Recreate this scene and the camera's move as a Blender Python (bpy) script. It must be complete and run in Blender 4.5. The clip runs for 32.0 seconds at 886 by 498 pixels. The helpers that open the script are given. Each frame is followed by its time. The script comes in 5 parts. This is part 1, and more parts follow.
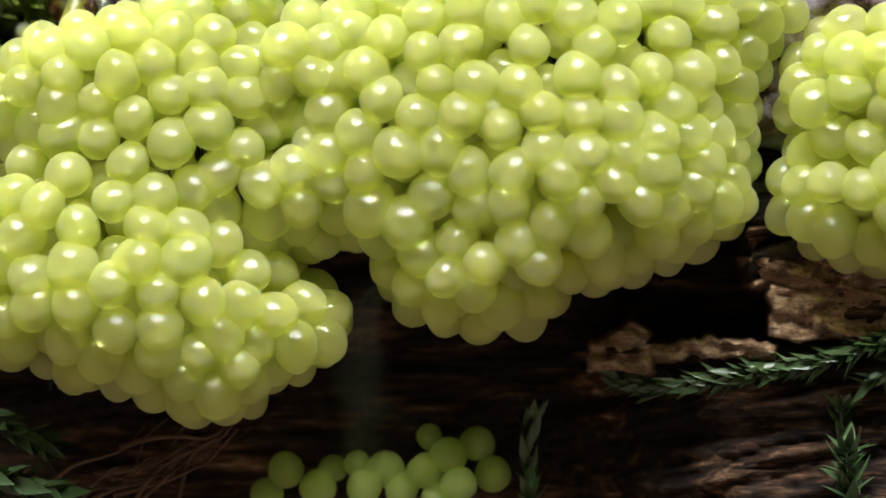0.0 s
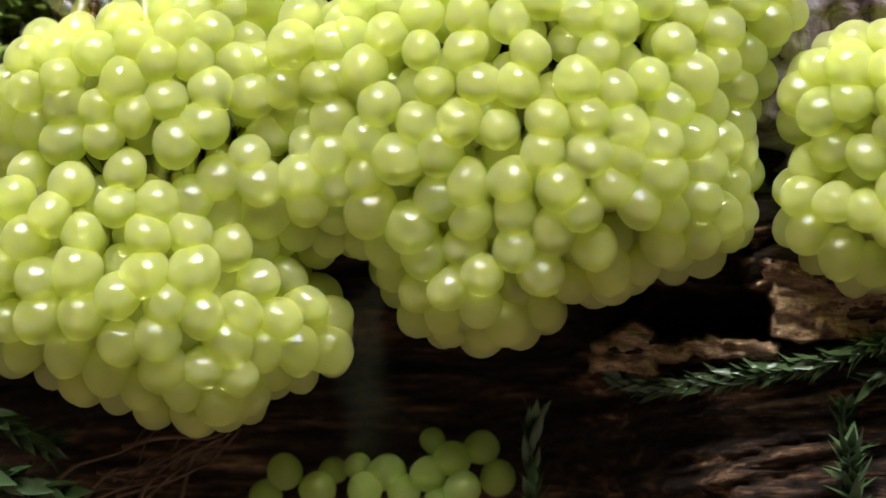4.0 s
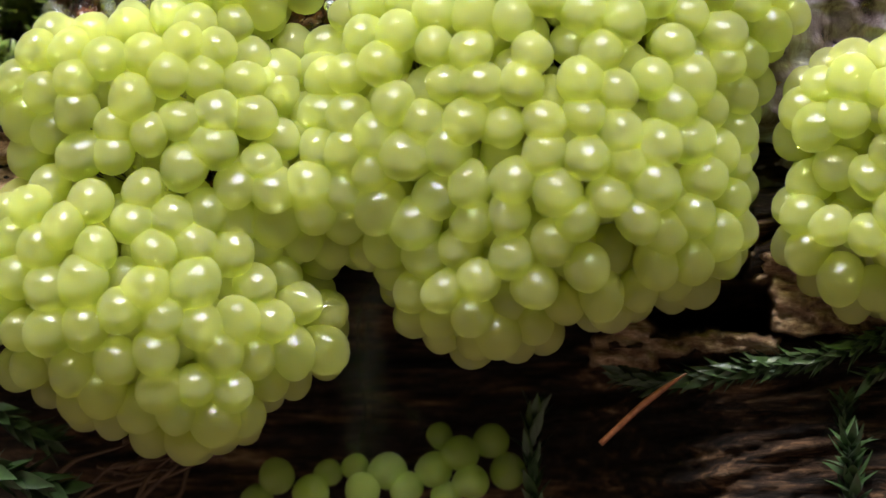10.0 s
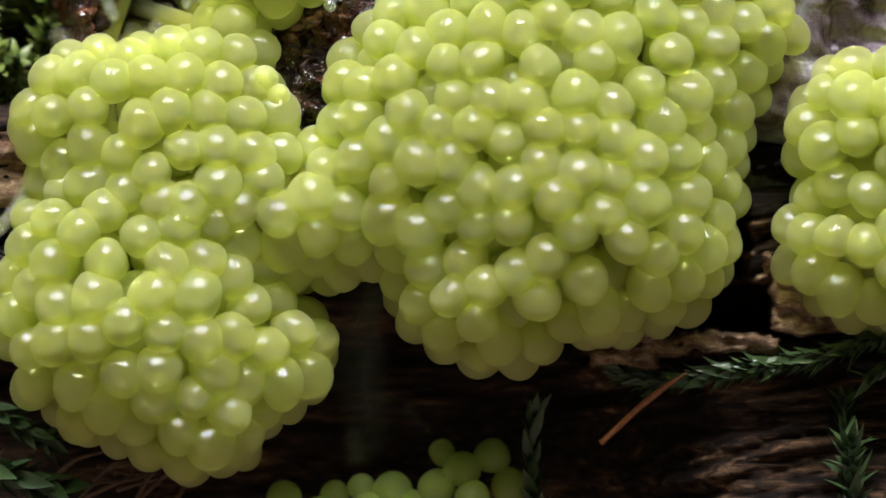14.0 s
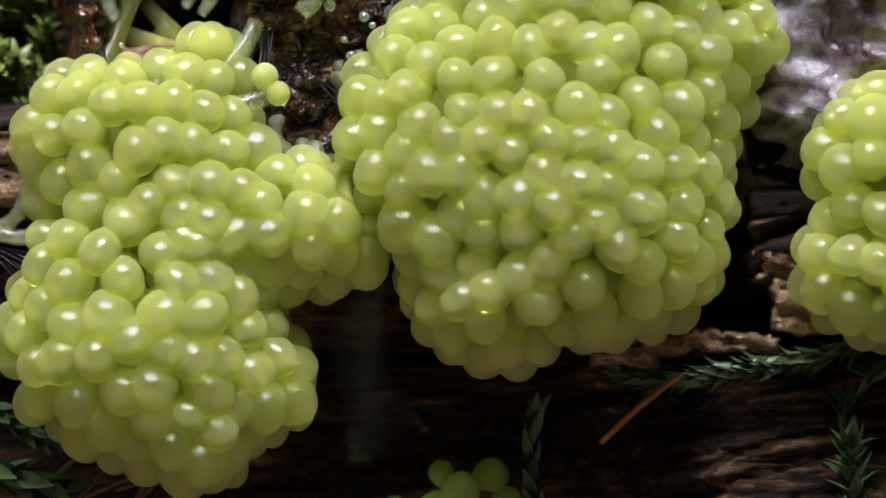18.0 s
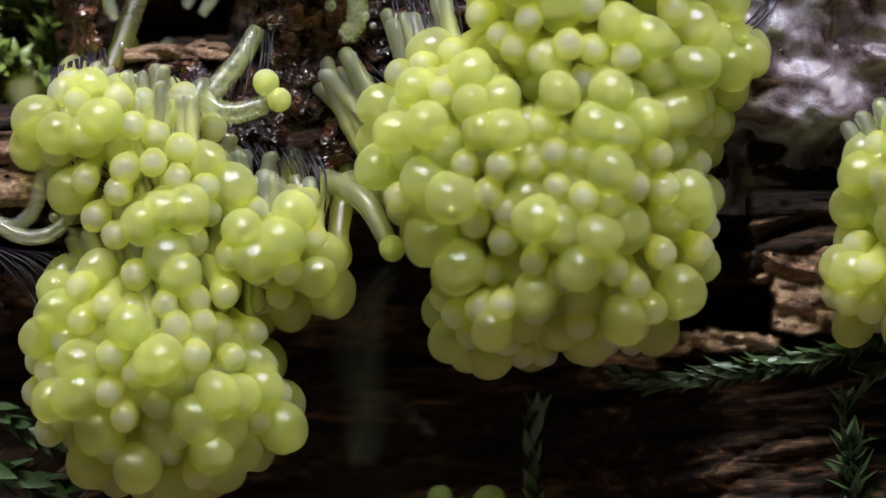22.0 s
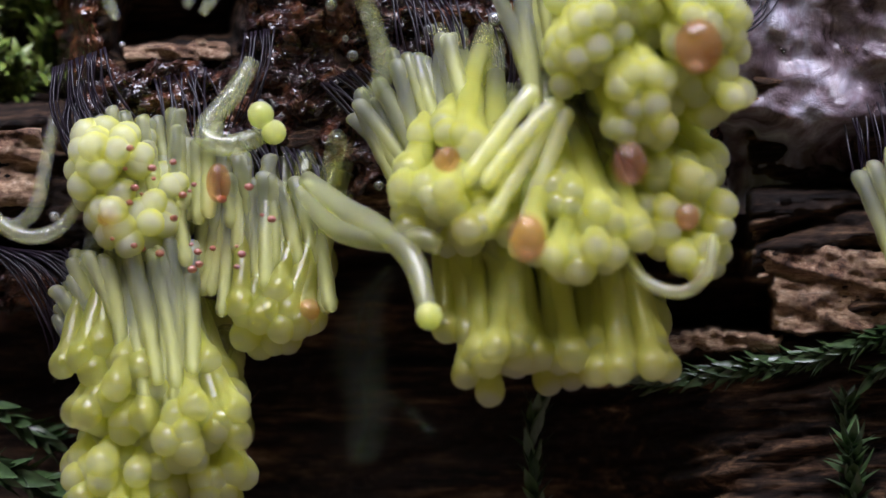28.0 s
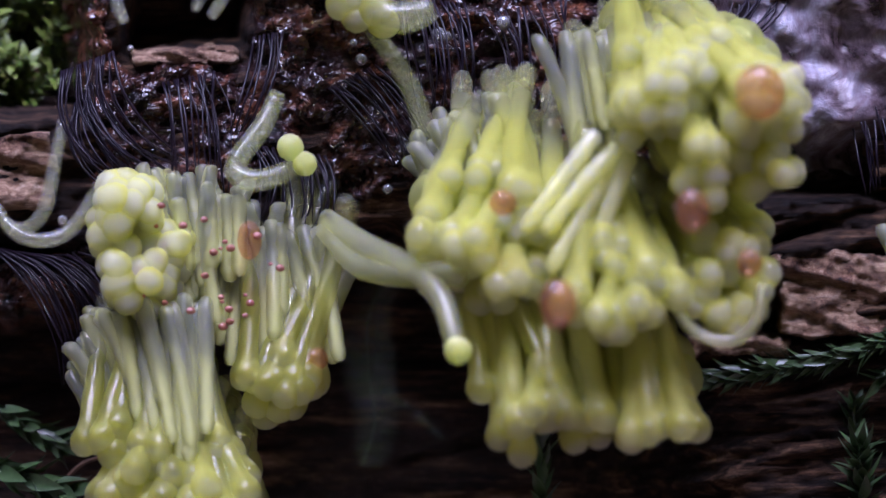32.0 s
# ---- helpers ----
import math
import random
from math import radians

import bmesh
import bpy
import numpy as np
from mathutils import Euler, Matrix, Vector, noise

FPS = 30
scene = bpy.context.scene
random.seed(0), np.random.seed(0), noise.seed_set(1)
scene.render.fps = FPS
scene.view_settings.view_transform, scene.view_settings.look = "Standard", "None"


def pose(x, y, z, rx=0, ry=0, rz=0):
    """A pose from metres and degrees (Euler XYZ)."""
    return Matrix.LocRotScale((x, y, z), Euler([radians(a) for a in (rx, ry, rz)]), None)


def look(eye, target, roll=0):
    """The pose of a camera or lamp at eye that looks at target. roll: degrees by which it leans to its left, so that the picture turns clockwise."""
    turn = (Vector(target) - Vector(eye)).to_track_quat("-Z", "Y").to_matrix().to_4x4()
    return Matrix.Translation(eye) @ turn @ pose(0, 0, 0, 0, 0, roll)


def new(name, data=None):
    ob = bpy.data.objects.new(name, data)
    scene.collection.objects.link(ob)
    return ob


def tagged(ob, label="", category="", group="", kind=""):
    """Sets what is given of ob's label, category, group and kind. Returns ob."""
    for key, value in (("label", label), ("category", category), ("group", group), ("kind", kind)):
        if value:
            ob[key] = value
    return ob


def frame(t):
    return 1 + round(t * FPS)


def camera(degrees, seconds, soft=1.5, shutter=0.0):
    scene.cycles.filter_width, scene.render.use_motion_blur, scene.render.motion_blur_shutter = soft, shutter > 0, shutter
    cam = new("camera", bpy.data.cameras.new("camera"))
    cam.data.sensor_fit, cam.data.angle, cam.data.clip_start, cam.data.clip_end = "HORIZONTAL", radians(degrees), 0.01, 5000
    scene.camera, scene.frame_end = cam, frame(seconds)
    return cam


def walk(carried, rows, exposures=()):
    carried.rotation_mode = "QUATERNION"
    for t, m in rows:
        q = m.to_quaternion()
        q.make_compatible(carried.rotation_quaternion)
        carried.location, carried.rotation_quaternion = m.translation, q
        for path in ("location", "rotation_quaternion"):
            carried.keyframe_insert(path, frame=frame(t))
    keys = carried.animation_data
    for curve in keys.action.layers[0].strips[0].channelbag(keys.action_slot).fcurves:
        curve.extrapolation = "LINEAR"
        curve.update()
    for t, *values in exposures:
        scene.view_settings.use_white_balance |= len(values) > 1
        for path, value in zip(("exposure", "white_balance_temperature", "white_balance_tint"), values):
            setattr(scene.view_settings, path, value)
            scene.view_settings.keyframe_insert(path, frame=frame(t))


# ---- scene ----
# Plan units are millimetres on the plane of the log's face: u to the right,
# v up, w out of the log towards the viewer.
D = 0.090          # eye to the face of the log
Z0 = 0.060         # height of the eye over the forest floor
MM = 0.001


def at(u, v, w):
    """The place in the world of the plan point (u, v) at w mm in front of the log's face."""
    k = (D / MM - w) / (D / MM) * MM
    return Vector((u * k, -w * MM, Z0 + v * k))


# ---- camera ----
cam = camera(9.96, 32.0)
cam.data.dof.use_dof = True
cam.data.dof.focus_distance = D - 0.7 * MM
cam.data.dof.aperture_fstop = 98.0


def aimed(dx, dy):
    """The tripod, knocked by a few hundredths of a millimetre at the subject."""
    return look((0, -D, Z0), (-dx * 1e-5, 0, Z0 + dy * 1e-5))


walk(cam, [(0.0, aimed(-5.1, 10.7)), (3.0, aimed(-5.1, 10.7)), (3.5, aimed(-3, 11)), (5.5, aimed(1.5, 11.2)),
           (7.0, aimed(1.2, 10.9)), (7.5, aimed(4.1, 12.3)), (8.1, aimed(4.1, 12.2)), (8.4, aimed(0, 1.7)),
           (9.0, aimed(0, 1.6)), (11.0, aimed(0, 0)), (14.5, aimed(0, 0)), (19.0, aimed(0, -1.5)),
           (20.1, aimed(1.5, -3.3)), (20.4, aimed(1.6, 0)), (23.0, aimed(1, -1)), (25.5, aimed(1, -1)),
           (28.0, aimed(2, -2)), (30.1, aimed(1.7, -2.5)), (30.5, aimed(5.1, -1)), (31.0, aimed(13.3, 4.6)),
           (31.5, aimed(16.3, 4.6)), (32.0, aimed(16.8, 4.6))],
     [(0, 1.5, 6150, 9), (6, 1.38, 6100, 10), (13, 1.15, 6050, 10), (20, .94, 5900, 12), (25.5, .95, 5850, 12), (28, .87, 5600, 20), (30, .82, 5350, 27), (32, .77, 5000, 42)])

# ---- light: soft daylight from above and a little in front ----
SUN_EL, SUN_AZ = 54.0, 4.0
world = bpy.data.worlds.new("overcast_sky")
scene.world = world
world.use_nodes = True
wn = world.node_tree.nodes
sky = wn.new("ShaderNodeTexSky")
sky.sky_type = "NISHITA"
sky.sun_disc = False
sky.sun_elevation = radians(SUN_EL)
sky.sun_rotation = radians(180 + SUN_AZ)
sky.air_density, sky.dust_density, sky.ozone_density = 1.0, 4.0, 1.0
wn["Background"].inputs["Strength"].default_value = 0.11
world.node_tree.links.new(sky.outputs[0], wn["Background"].inputs["Color"])
sun = new("sun", bpy.data.lights.new("sun", "SUN"))
sun.data.energy = 4.8
sun.data.angle = radians(52)
sun.data.color = (1.0, 0.985, 0.99)
sun.matrix_world = look((-math.sin(radians(SUN_AZ)) * math.cos(radians(SUN_EL)),
                         -math.cos(radians(SUN_AZ)) * math.cos(radians(SUN_EL)), math.sin(radians(SUN_EL)) + Z0), (0, 0, Z0))


# ---- materials ----
def mat(name):
    m = bpy.data.materials.new(name)
    m.use_nodes = True
    nt = m.node_tree
    return m, nt, nt.nodes["Principled BSDF"]


def node(nt, kind, **values):
    n = nt.nodes.new("ShaderNode" + kind)
    for key, value in values.items():
        n.inputs[key].default_value = value
    return n


def ramp(nt, fac, stops):
    r = nt.nodes.new("ShaderNodeValToRGB")
    els = r.color_ramp.elements
    while len(els) < len(stops):
        els.new(0.5)
    for e, (p, c) in zip(els, stops):
        e.position, e.color = p, (*c, 1)
    nt.links.new(fac, r.inputs[0])
    return r.outputs[0]


def noise_tex(nt, scale, detail=6, rough=0.6, stretch=(1, 1, 1), turn=(0, 0, 0), coords="Object", distort=0.0):
    tc = nt.nodes.new("ShaderNodeTexCoord")
    mp = nt.nodes.new("ShaderNodeMapping")
    mp.inputs["Scale"].default_value = stretch
    mp.inputs["Rotation"].default_value = turn
    n = node(nt, "TexNoise", Scale=scale, Detail=detail, Roughness=rough, Distortion=distort)
    nt.links.new(tc.outputs[coords], mp.inputs[0])
    nt.links.new(mp.outputs[0], n.inputs["Vector"])
    return n.outputs["Fac"]


def bump(nt, bsdf, height, strength, dist):
    b = node(nt, "Bump", Strength=strength, Distance=dist)
    nt.links.new(height, b.inputs["Height"])
    nt.links.new(b.outputs[0], bsdf.inputs["Normal"])


def mixed(nt, fac, a, b):
    m = nt.nodes.new("ShaderNodeMix")
    m.data_type = "RGBA"
    for s, value in ((m.inputs[0], fac), (m.inputs[6], a), (m.inputs[7], b)):
        if isinstance(value, (int, float)):
            s.default_value = value
        elif isinstance(value, tuple):
            s.default_value = (*value, 1)
        else:
            nt.links.new(value, s)
    return m.outputs[2]


def jelly(name, near, far, reach, rough=0.2, solid=1.0, even=0.0, gloss=(0.045, 0.16), tint=(0.97, 1.0, 0.5), lift=(0.0, 0.0, 0.0), grain=4.0):
    """Wet translucent flesh, that pales along the local z axis. even: how far the shading normal
    is bent towards the body's axis, in place of light scattered inside; lift tips it up to brighten."""
    m, nt, b = mat(name)
    tc = nt.nodes.new("ShaderNodeTexCoord")
    sep = nt.nodes.new("ShaderNodeSeparateXYZ")
    nt.links.new(tc.outputs["Object"], sep.inputs[0])
    rng = node(nt, "MapRange")
    rng.inputs["From Min"].default_value, rng.inputs["From Max"].default_value = reach
    rng.interpolation_type = "SMOOTHSTEP"
    nt.links.new(sep.outputs["Z"], rng.inputs["Value"])
    info = nt.nodes.new("ShaderNodeObjectInfo")
    shade = ramp(nt, info.outputs["Random"], [(0, (0.94, 0.97, 0.9)), (0.5, (1, 1, 1)), (1, (1.0, 0.97, 0.85))])
    col = mixed(nt, rng.outputs[0], near, far)
    mul = nt.nodes.new("ShaderNodeMix")
    mul.data_type, mul.blend_type = "RGBA", "MULTIPLY"
    mul.inputs[0].default_value = 1
    nt.links.new(col, mul.inputs[6])
    nt.links.new(shade, mul.inputs[7])
    nt.links.new(mul.outputs[2], b.inputs["Base Color"])
    b.inputs["Subsurface Weight"].default_value = 1.0
    b.inputs["Subsurface Radius"].default_value = (1.0, 1.0, 0.45)
    b.inputs["Subsurface Scale"].default_value = 0.35 * MM
    b.inputs["Roughness"].default_value = rough
    b.inputs["IOR"].default_value = 1.45
    b.inputs["Specular IOR Level"].default_value = 0.0
    wavy = noise_tex(nt, grain, 4, 0.55)
    wet = node(nt, "Bump", Strength=0.22, Distance=0.10 * MM)
    nt.links.new(wavy, wet.inputs["Height"])
    clear = node(nt, "BsdfTransparent", Color=(*tint, 1))
    both = node(nt, "MixShader", Fac=solid)
    nt.links.new(clear.outputs[0], both.inputs[1])
    nt.links.new(b.outputs[0], both.inputs[2])
    shine = node(nt, "BsdfGlossy", Roughness=gloss[1])
    skin = node(nt, "MixShader", Fac=gloss[0])
    nt.links.new(wet.outputs[0], shine.inputs["Normal"])
    nt.links.new(both.outputs[0], skin.inputs[1])
    nt.links.new(shine.outputs[0], skin.inputs[2])
    nt.links.new(skin.outputs[0], nt.nodes["Material Output"].inputs["Surface"])
    if even:
        axis = nt.nodes.new("ShaderNodeVectorTransform")
        axis.vector_type, axis.convert_from, axis.convert_to = "NORMAL", "OBJECT", "WORLD"
        axis.inputs[0].default_value = (0, 0, 1)
        geo = nt.nodes.new("ShaderNodeNewGeometry")
        lean = nt.nodes.new("ShaderNodeMix")
        lean.data_type = "VECTOR"
        lean.inputs[0].default_value = even
        nt.links.new(geo.outputs["Normal"], lean.inputs[4])
        raised = nt.nodes.new("ShaderNodeVectorMath")
        raised.inputs[1].default_value = lift
        nt.links.new(axis.outputs[0], raised.inputs[0])
        level = nt.nodes.new("ShaderNodeVectorMath")
        level.operation = "NORMALIZE"
        nt.links.new(raised.outputs[0], level.inputs[0])
        nt.links.new(level.outputs[0], lean.inputs[5])
        unit = nt.nodes.new("ShaderNodeVectorMath")
        unit.operation = "NORMALIZE"
        nt.links.new(lean.outputs[1], unit.inputs[0])
        nt.links.new(unit.outputs[0], b.inputs["Normal"])
    return m


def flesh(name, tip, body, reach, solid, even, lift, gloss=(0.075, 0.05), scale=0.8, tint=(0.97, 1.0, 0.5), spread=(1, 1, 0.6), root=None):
    """Wet translucent flesh; even: how far the shading normal is bent towards the body's axis, in place of light
    scattered inside; lift tips it up to brighten. The colour goes from tip to body along the local z axis."""
    m, nt, b = mat(name)
    tc = nt.nodes.new("ShaderNodeTexCoord")
    sep = nt.nodes.new("ShaderNodeSeparateXYZ")
    nt.links.new(tc.outputs["Object"], sep.inputs[0])
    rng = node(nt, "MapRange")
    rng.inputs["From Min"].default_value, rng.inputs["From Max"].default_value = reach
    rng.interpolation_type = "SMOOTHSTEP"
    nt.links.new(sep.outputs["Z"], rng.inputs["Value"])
    info = nt.nodes.new("ShaderNodeObjectInfo")
    shade = ramp(nt, info.outputs["Random"], [(0, (0.95, 0.98, 0.92)), (0.5, (1, 1, 1)), (1, (1.0, 0.98, 0.86))])
    mul = nt.nodes.new("ShaderNodeMix")
    mul.data_type, mul.blend_type = "RGBA", "MULTIPLY"
    mul.inputs[0].default_value = 1
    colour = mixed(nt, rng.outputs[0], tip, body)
    if root:
        end = node(nt, "MapRange")
        end.inputs["From Min"].default_value, end.inputs["From Max"].default_value = root[2]
        end.interpolation_type = "SMOOTHSTEP"
        nt.links.new(sep.outputs["Z"], end.inputs["Value"])
        colour = mixed(nt, end.outputs[0], colour, root[0])
    nt.links.new(colour, mul.inputs[6])
    nt.links.new(shade, mul.inputs[7])
    axis = nt.nodes.new("ShaderNodeVectorTransform")
    axis.vector_type, axis.convert_from, axis.convert_to = "NORMAL", "OBJECT", "WORLD"
    axis.inputs[0].default_value = (0, 0, 1)
    raised = nt.nodes.new("ShaderNodeVectorMath")
    raised.inputs[1].default_value = (0, -0.4 * lift, lift)
    nt.links.new(axis.outputs[0], raised.inputs[0])
    geo = nt.nodes.new("ShaderNodeNewGeometry")
    lean = nt.nodes.new("ShaderNodeMix")
    lean.data_type = "VECTOR"
    lean.clamp_factor = False
    lean.inputs[0].default_value = even
    nt.links.new(geo.outputs["Normal"], lean.inputs[4])
    nt.links.new(raised.outputs[0], lean.inputs[5])
    unit = nt.nodes.new("ShaderNodeVectorMath")
    unit.operation = "NORMALIZE"
    nt.links.new(lean.outputs[1], unit.inputs[0])
    nt.links.new(mul.outputs[2], b.inputs["Base Color"])
    nt.links.new(unit.outputs[0], b.inputs["Normal"])
    b.inputs["Subsurface Weight"].default_value = 1.0
    b.inputs["Subsurface Radius"].default_value = spread
    b.inputs["Subsurface Scale"].default_value = scale * MM
    b.inputs["Specular IOR Level"].default_value = 0.0
    open_mix = node(nt, "MixShader", Fac=solid)
    if root:
        less = node(nt, "MapRange")
        less.inputs["From Min"].default_value, less.inputs["From Max"].default_value = root[2]
        less.inputs["To Min"].default_value, less.inputs["To Max"].default_value = solid, root[1]
        nt.links.new(sep.outputs["Z"], less.inputs["Value"])
        nt.links.new(less.outputs[0], open_mix.inputs[0])
    glass = node(nt, "BsdfTransparent", Color=(*tint, 1))
    nt.links.new(glass.outputs[0], open_mix.inputs[1])
    nt.links.new(b.outputs[0], open_mix.inputs[2])
    wet = node(nt, "Bump", Strength=0.3, Distance=0.06 * MM)
    nt.links.new(noise_tex(nt, 4.5, 3, 0.5), wet.inputs["Height"])
    shine = node(nt, "BsdfGlossy", Roughness=gloss[1])
    nt.links.new(wet.outputs[0], shine.inputs["Normal"])
    skin = node(nt, "MixShader", Fac=gloss[0])
    nt.links.new(open_mix.outputs[0], skin.inputs[1])
    nt.links.new(shine.outputs[0], skin.inputs[2])
    nt.links.new(skin.outputs[0], nt.nodes["Material Output"].inputs["Surface"])
    return m


def plain_jelly(name, colour, clear):
    return jelly(name, colour, colour, (-1, 1), 0.25, 1 - clear, gloss=(0.04, 0.2), tint=(0.96, 0.97, 0.85), grain=4200)


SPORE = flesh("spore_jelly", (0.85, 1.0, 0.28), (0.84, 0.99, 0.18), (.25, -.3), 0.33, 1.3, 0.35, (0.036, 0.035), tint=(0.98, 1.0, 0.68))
# greener than SPORE, and darkened in colour for shade under the larger masses
SHADED_GREEN_SPORE = flesh("shaded_green_spore_jelly", (0.60, 0.80, 0.20), (0.60, 0.78, 0.18), (-1, 1), 0.3, 1.0, 0.1, (0.03, 0.1), tint=(0.9, 1.0, 0.75))
# paler tips: the heads' own milky colour, also painted as their white highlight
PALE_SPORE = flesh("pale_spore_jelly", (0.80, 0.96, 0.22), (0.88, 0.98, 0.32), (0.3, 1.15), 0.36, 0.9, 0.1, (0.03, 0.1), tint=(1.0, 1.0, 0.78))
STALK = flesh("stalk_jelly", (0.95, 1.0, 0.56), (0.93, 0.99, 0.17), (0.0, -0.22), 0.34, 0.9, 0.4, (0.024, 0.13), tint=(1.0, 1.0, 0.74), root=((0.62, 0.63, 0.36), 0.16, (-1.5, -2.6)))
TUBE = jelly("tube_jelly", (0.88, 0.90, 0.32), (0.74, 0.77, 0.44), (-0.6, -1.8), 0.3, 0.16, 0.0, (0.022, 0.18), (0.98, 0.98, 0.9))
STEM_Y = jelly("yellow_tube", (0.93, 0.92, 0.34), (0.86, 0.85, 0.50), (-0.2, -1.6), 0.35, 0.28, 0.4, (0.035, 0.2), (0.99, 0.99, 0.74), (0, -0.6, 1.6))
TUBE_PLAIN = plain_jelly("arm_jelly", (0.90, 0.89, 0.42), 0.86)
SPORE_PLAIN = plain_jelly("finger_jelly", (0.82, 0.86, 0.46), 0.89)
EMPTY = plain_jelly("emptied_jelly", (0.62, 0.62, 0.50), 0.89)


def wood_material():
    m, nt, b = mat("rotten_wood")
    slope = (0, radians(9), 0)
    grain = noise_tex(nt, 1700, 10, 0.74, (0.13, 1, 1.3), slope, distort=0.4)
    fibre = noise_tex(nt, 6500, 6, 0.7, (0.10, 1, 1.2), slope, distort=0.3)
    crumb = noise_tex(nt, 5200, 6, 0.75, (0.8, 1, 1))
    blot = noise_tex(nt, 380, 6, 0.65, (0.45, 1, 1.4), slope)
    pale = ramp(nt, grain, [(0.36, (0.004, 0.003, 0.002)), (0.45, (0.016, 0.010, 0.007)), (0.52, (0.085, 0.048, 0.028)),
                            (0.60, (0.27, 0.165, 0.095)), (0.72, (0.56, 0.40, 0.25))])
    thread = ramp(nt, fibre, [(0.36, (0.12, 0.10, 0.09)), (0.5, (0.75, 0.71, 0.67)), (0.62, (1.5, 1.42, 1.32))])
    striped = nt.nodes.new("ShaderNodeMix")
    striped.data_type, striped.blend_type = "RGBA", "MULTIPLY"
    striped.inputs[0].default_value = 1
    nt.links.new(pale, striped.inputs[6])
    nt.links.new(thread, striped.inputs[7])
    dark = ramp(nt, crumb, [(0.38, (0.005, 0.003, 0.003)), (0.55, (0.022, 0.013, 0.009)), (0.72, (0.09, 0.055, 0.036))])
    side = ramp(nt, blot, [(0.42, (0, 0, 0)), (0.53, (1, 1, 1))])
    nt.links.new(mixed(nt, side, dark, striped.outputs[2]), b.inputs["Base Color"])
    nt.links.new(ramp(nt, blot, [(0.35, (0.38, 0.38, 0.38)), (0.6, (0.8, 0.8, 0.8))]), b.inputs["Roughness"])
    b.inputs["Specular IOR Level"].default_value = 0.22
    total = None
    for fac, weight in ((grain, 1.0), (fibre, 0.5), (crumb, 0.35)):
        w = node(nt, "Math")
        w.operation = "MULTIPLY_ADD"
        w.inputs[1].default_value = weight
        nt.links.new(fac, w.inputs[0])
        if total:
            nt.links.new(total, w.inputs[2])
        else:
            w.inputs[2].default_value = 0
        total = w.outputs[0]
    bump(nt, b, total, 1.0, 0.24 * MM)
    return m


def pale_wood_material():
    """Tan crumbling wood, fibres with brown and black pits: a paler copy of the log's wood, for its own tone and for
    light on it.
    """
    m, nt, b = mat("tan_wood")
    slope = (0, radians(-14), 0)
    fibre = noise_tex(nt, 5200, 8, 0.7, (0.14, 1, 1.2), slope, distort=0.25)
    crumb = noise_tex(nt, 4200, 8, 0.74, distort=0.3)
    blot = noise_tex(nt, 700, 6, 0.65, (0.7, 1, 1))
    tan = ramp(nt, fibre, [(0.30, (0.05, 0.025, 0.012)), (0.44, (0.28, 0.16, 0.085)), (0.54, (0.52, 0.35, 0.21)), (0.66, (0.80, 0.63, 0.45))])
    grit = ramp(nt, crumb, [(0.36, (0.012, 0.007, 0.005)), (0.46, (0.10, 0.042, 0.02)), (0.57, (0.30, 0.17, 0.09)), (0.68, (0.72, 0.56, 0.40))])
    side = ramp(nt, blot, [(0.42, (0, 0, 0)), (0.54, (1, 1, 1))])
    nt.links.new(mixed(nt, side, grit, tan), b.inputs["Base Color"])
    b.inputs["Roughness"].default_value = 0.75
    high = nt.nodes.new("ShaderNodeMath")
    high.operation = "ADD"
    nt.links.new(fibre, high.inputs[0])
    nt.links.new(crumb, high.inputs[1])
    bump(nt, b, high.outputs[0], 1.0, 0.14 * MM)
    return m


def film_material():
    m, nt, b = mat("hypothallus")
    n = noise_tex(nt, 900, 8, 0.7, distort=0.8)
    col = ramp(nt, n, [(0.34, (0.006, 0.004, 0.005)), (0.50, (0.026, 0.009, 0.007)), (0.61, (0.13, 0.045, 0.018)), (0.73, (0.36, 0.17, 0.08))])
    nt.links.new(col, b.inputs["Base Color"])
    b.inputs["Roughness"].default_value = 0.5
    b.inputs["Specular IOR Level"].default_value = 0.1
    b.inputs["Coat Weight"].default_value = 1.0
    b.inputs["Coat IOR"].default_value = 1.65
    b.inputs["Coat Roughness"].default_value = 0.05
    fold = noise_tex(nt, 1700, 3, 0.45, (1, 1, 1.5), distort=1.8)
    bump(nt, b, fold, 1.0, 0.5 * MM)
    crease = node(nt, "Bump", Strength=1.0, Distance=0.55 * MM)
    nt.links.new(fold, crease.inputs["Height"])
    nt.links.new(crease.outputs[0], b.inputs["Coat Normal"])
    return m


def slime_material():
    m, nt, b = mat("white_slime")
    n = noise_tex(nt, 620, 8, 0.66, distort=0.9)
    col = ramp(nt, n, [(0.38, (0.05, 0.026, 0.028)), (0.48, (0.20, 0.15, 0.17)), (0.57, (0.34, 0.31, 0.36)), (0.70, (0.62, 0.60, 0.67))])
    nt.links.new(col, b.inputs["Base Color"])
    b.inputs["Roughness"].default_value = 0.6
    b.inputs["Specular IOR Level"].default_value = 0.2
    b.inputs["Subsurface Weight"].default_value = 0.5
    b.inputs["Subsurface Radius"].default_value = (1, 0.8, 0.7)
    b.inputs["Subsurface Scale"].default_value = 0.4 * MM
    b.inputs["Coat Weight"].default_value = 0.45
    b.inputs["Coat Roughness"].default_value = 0.08
    bump(nt, b, noise_tex(nt, 1300, 6, 0.6, distort=1.0), 0.9, 0.22 * MM)
    return m


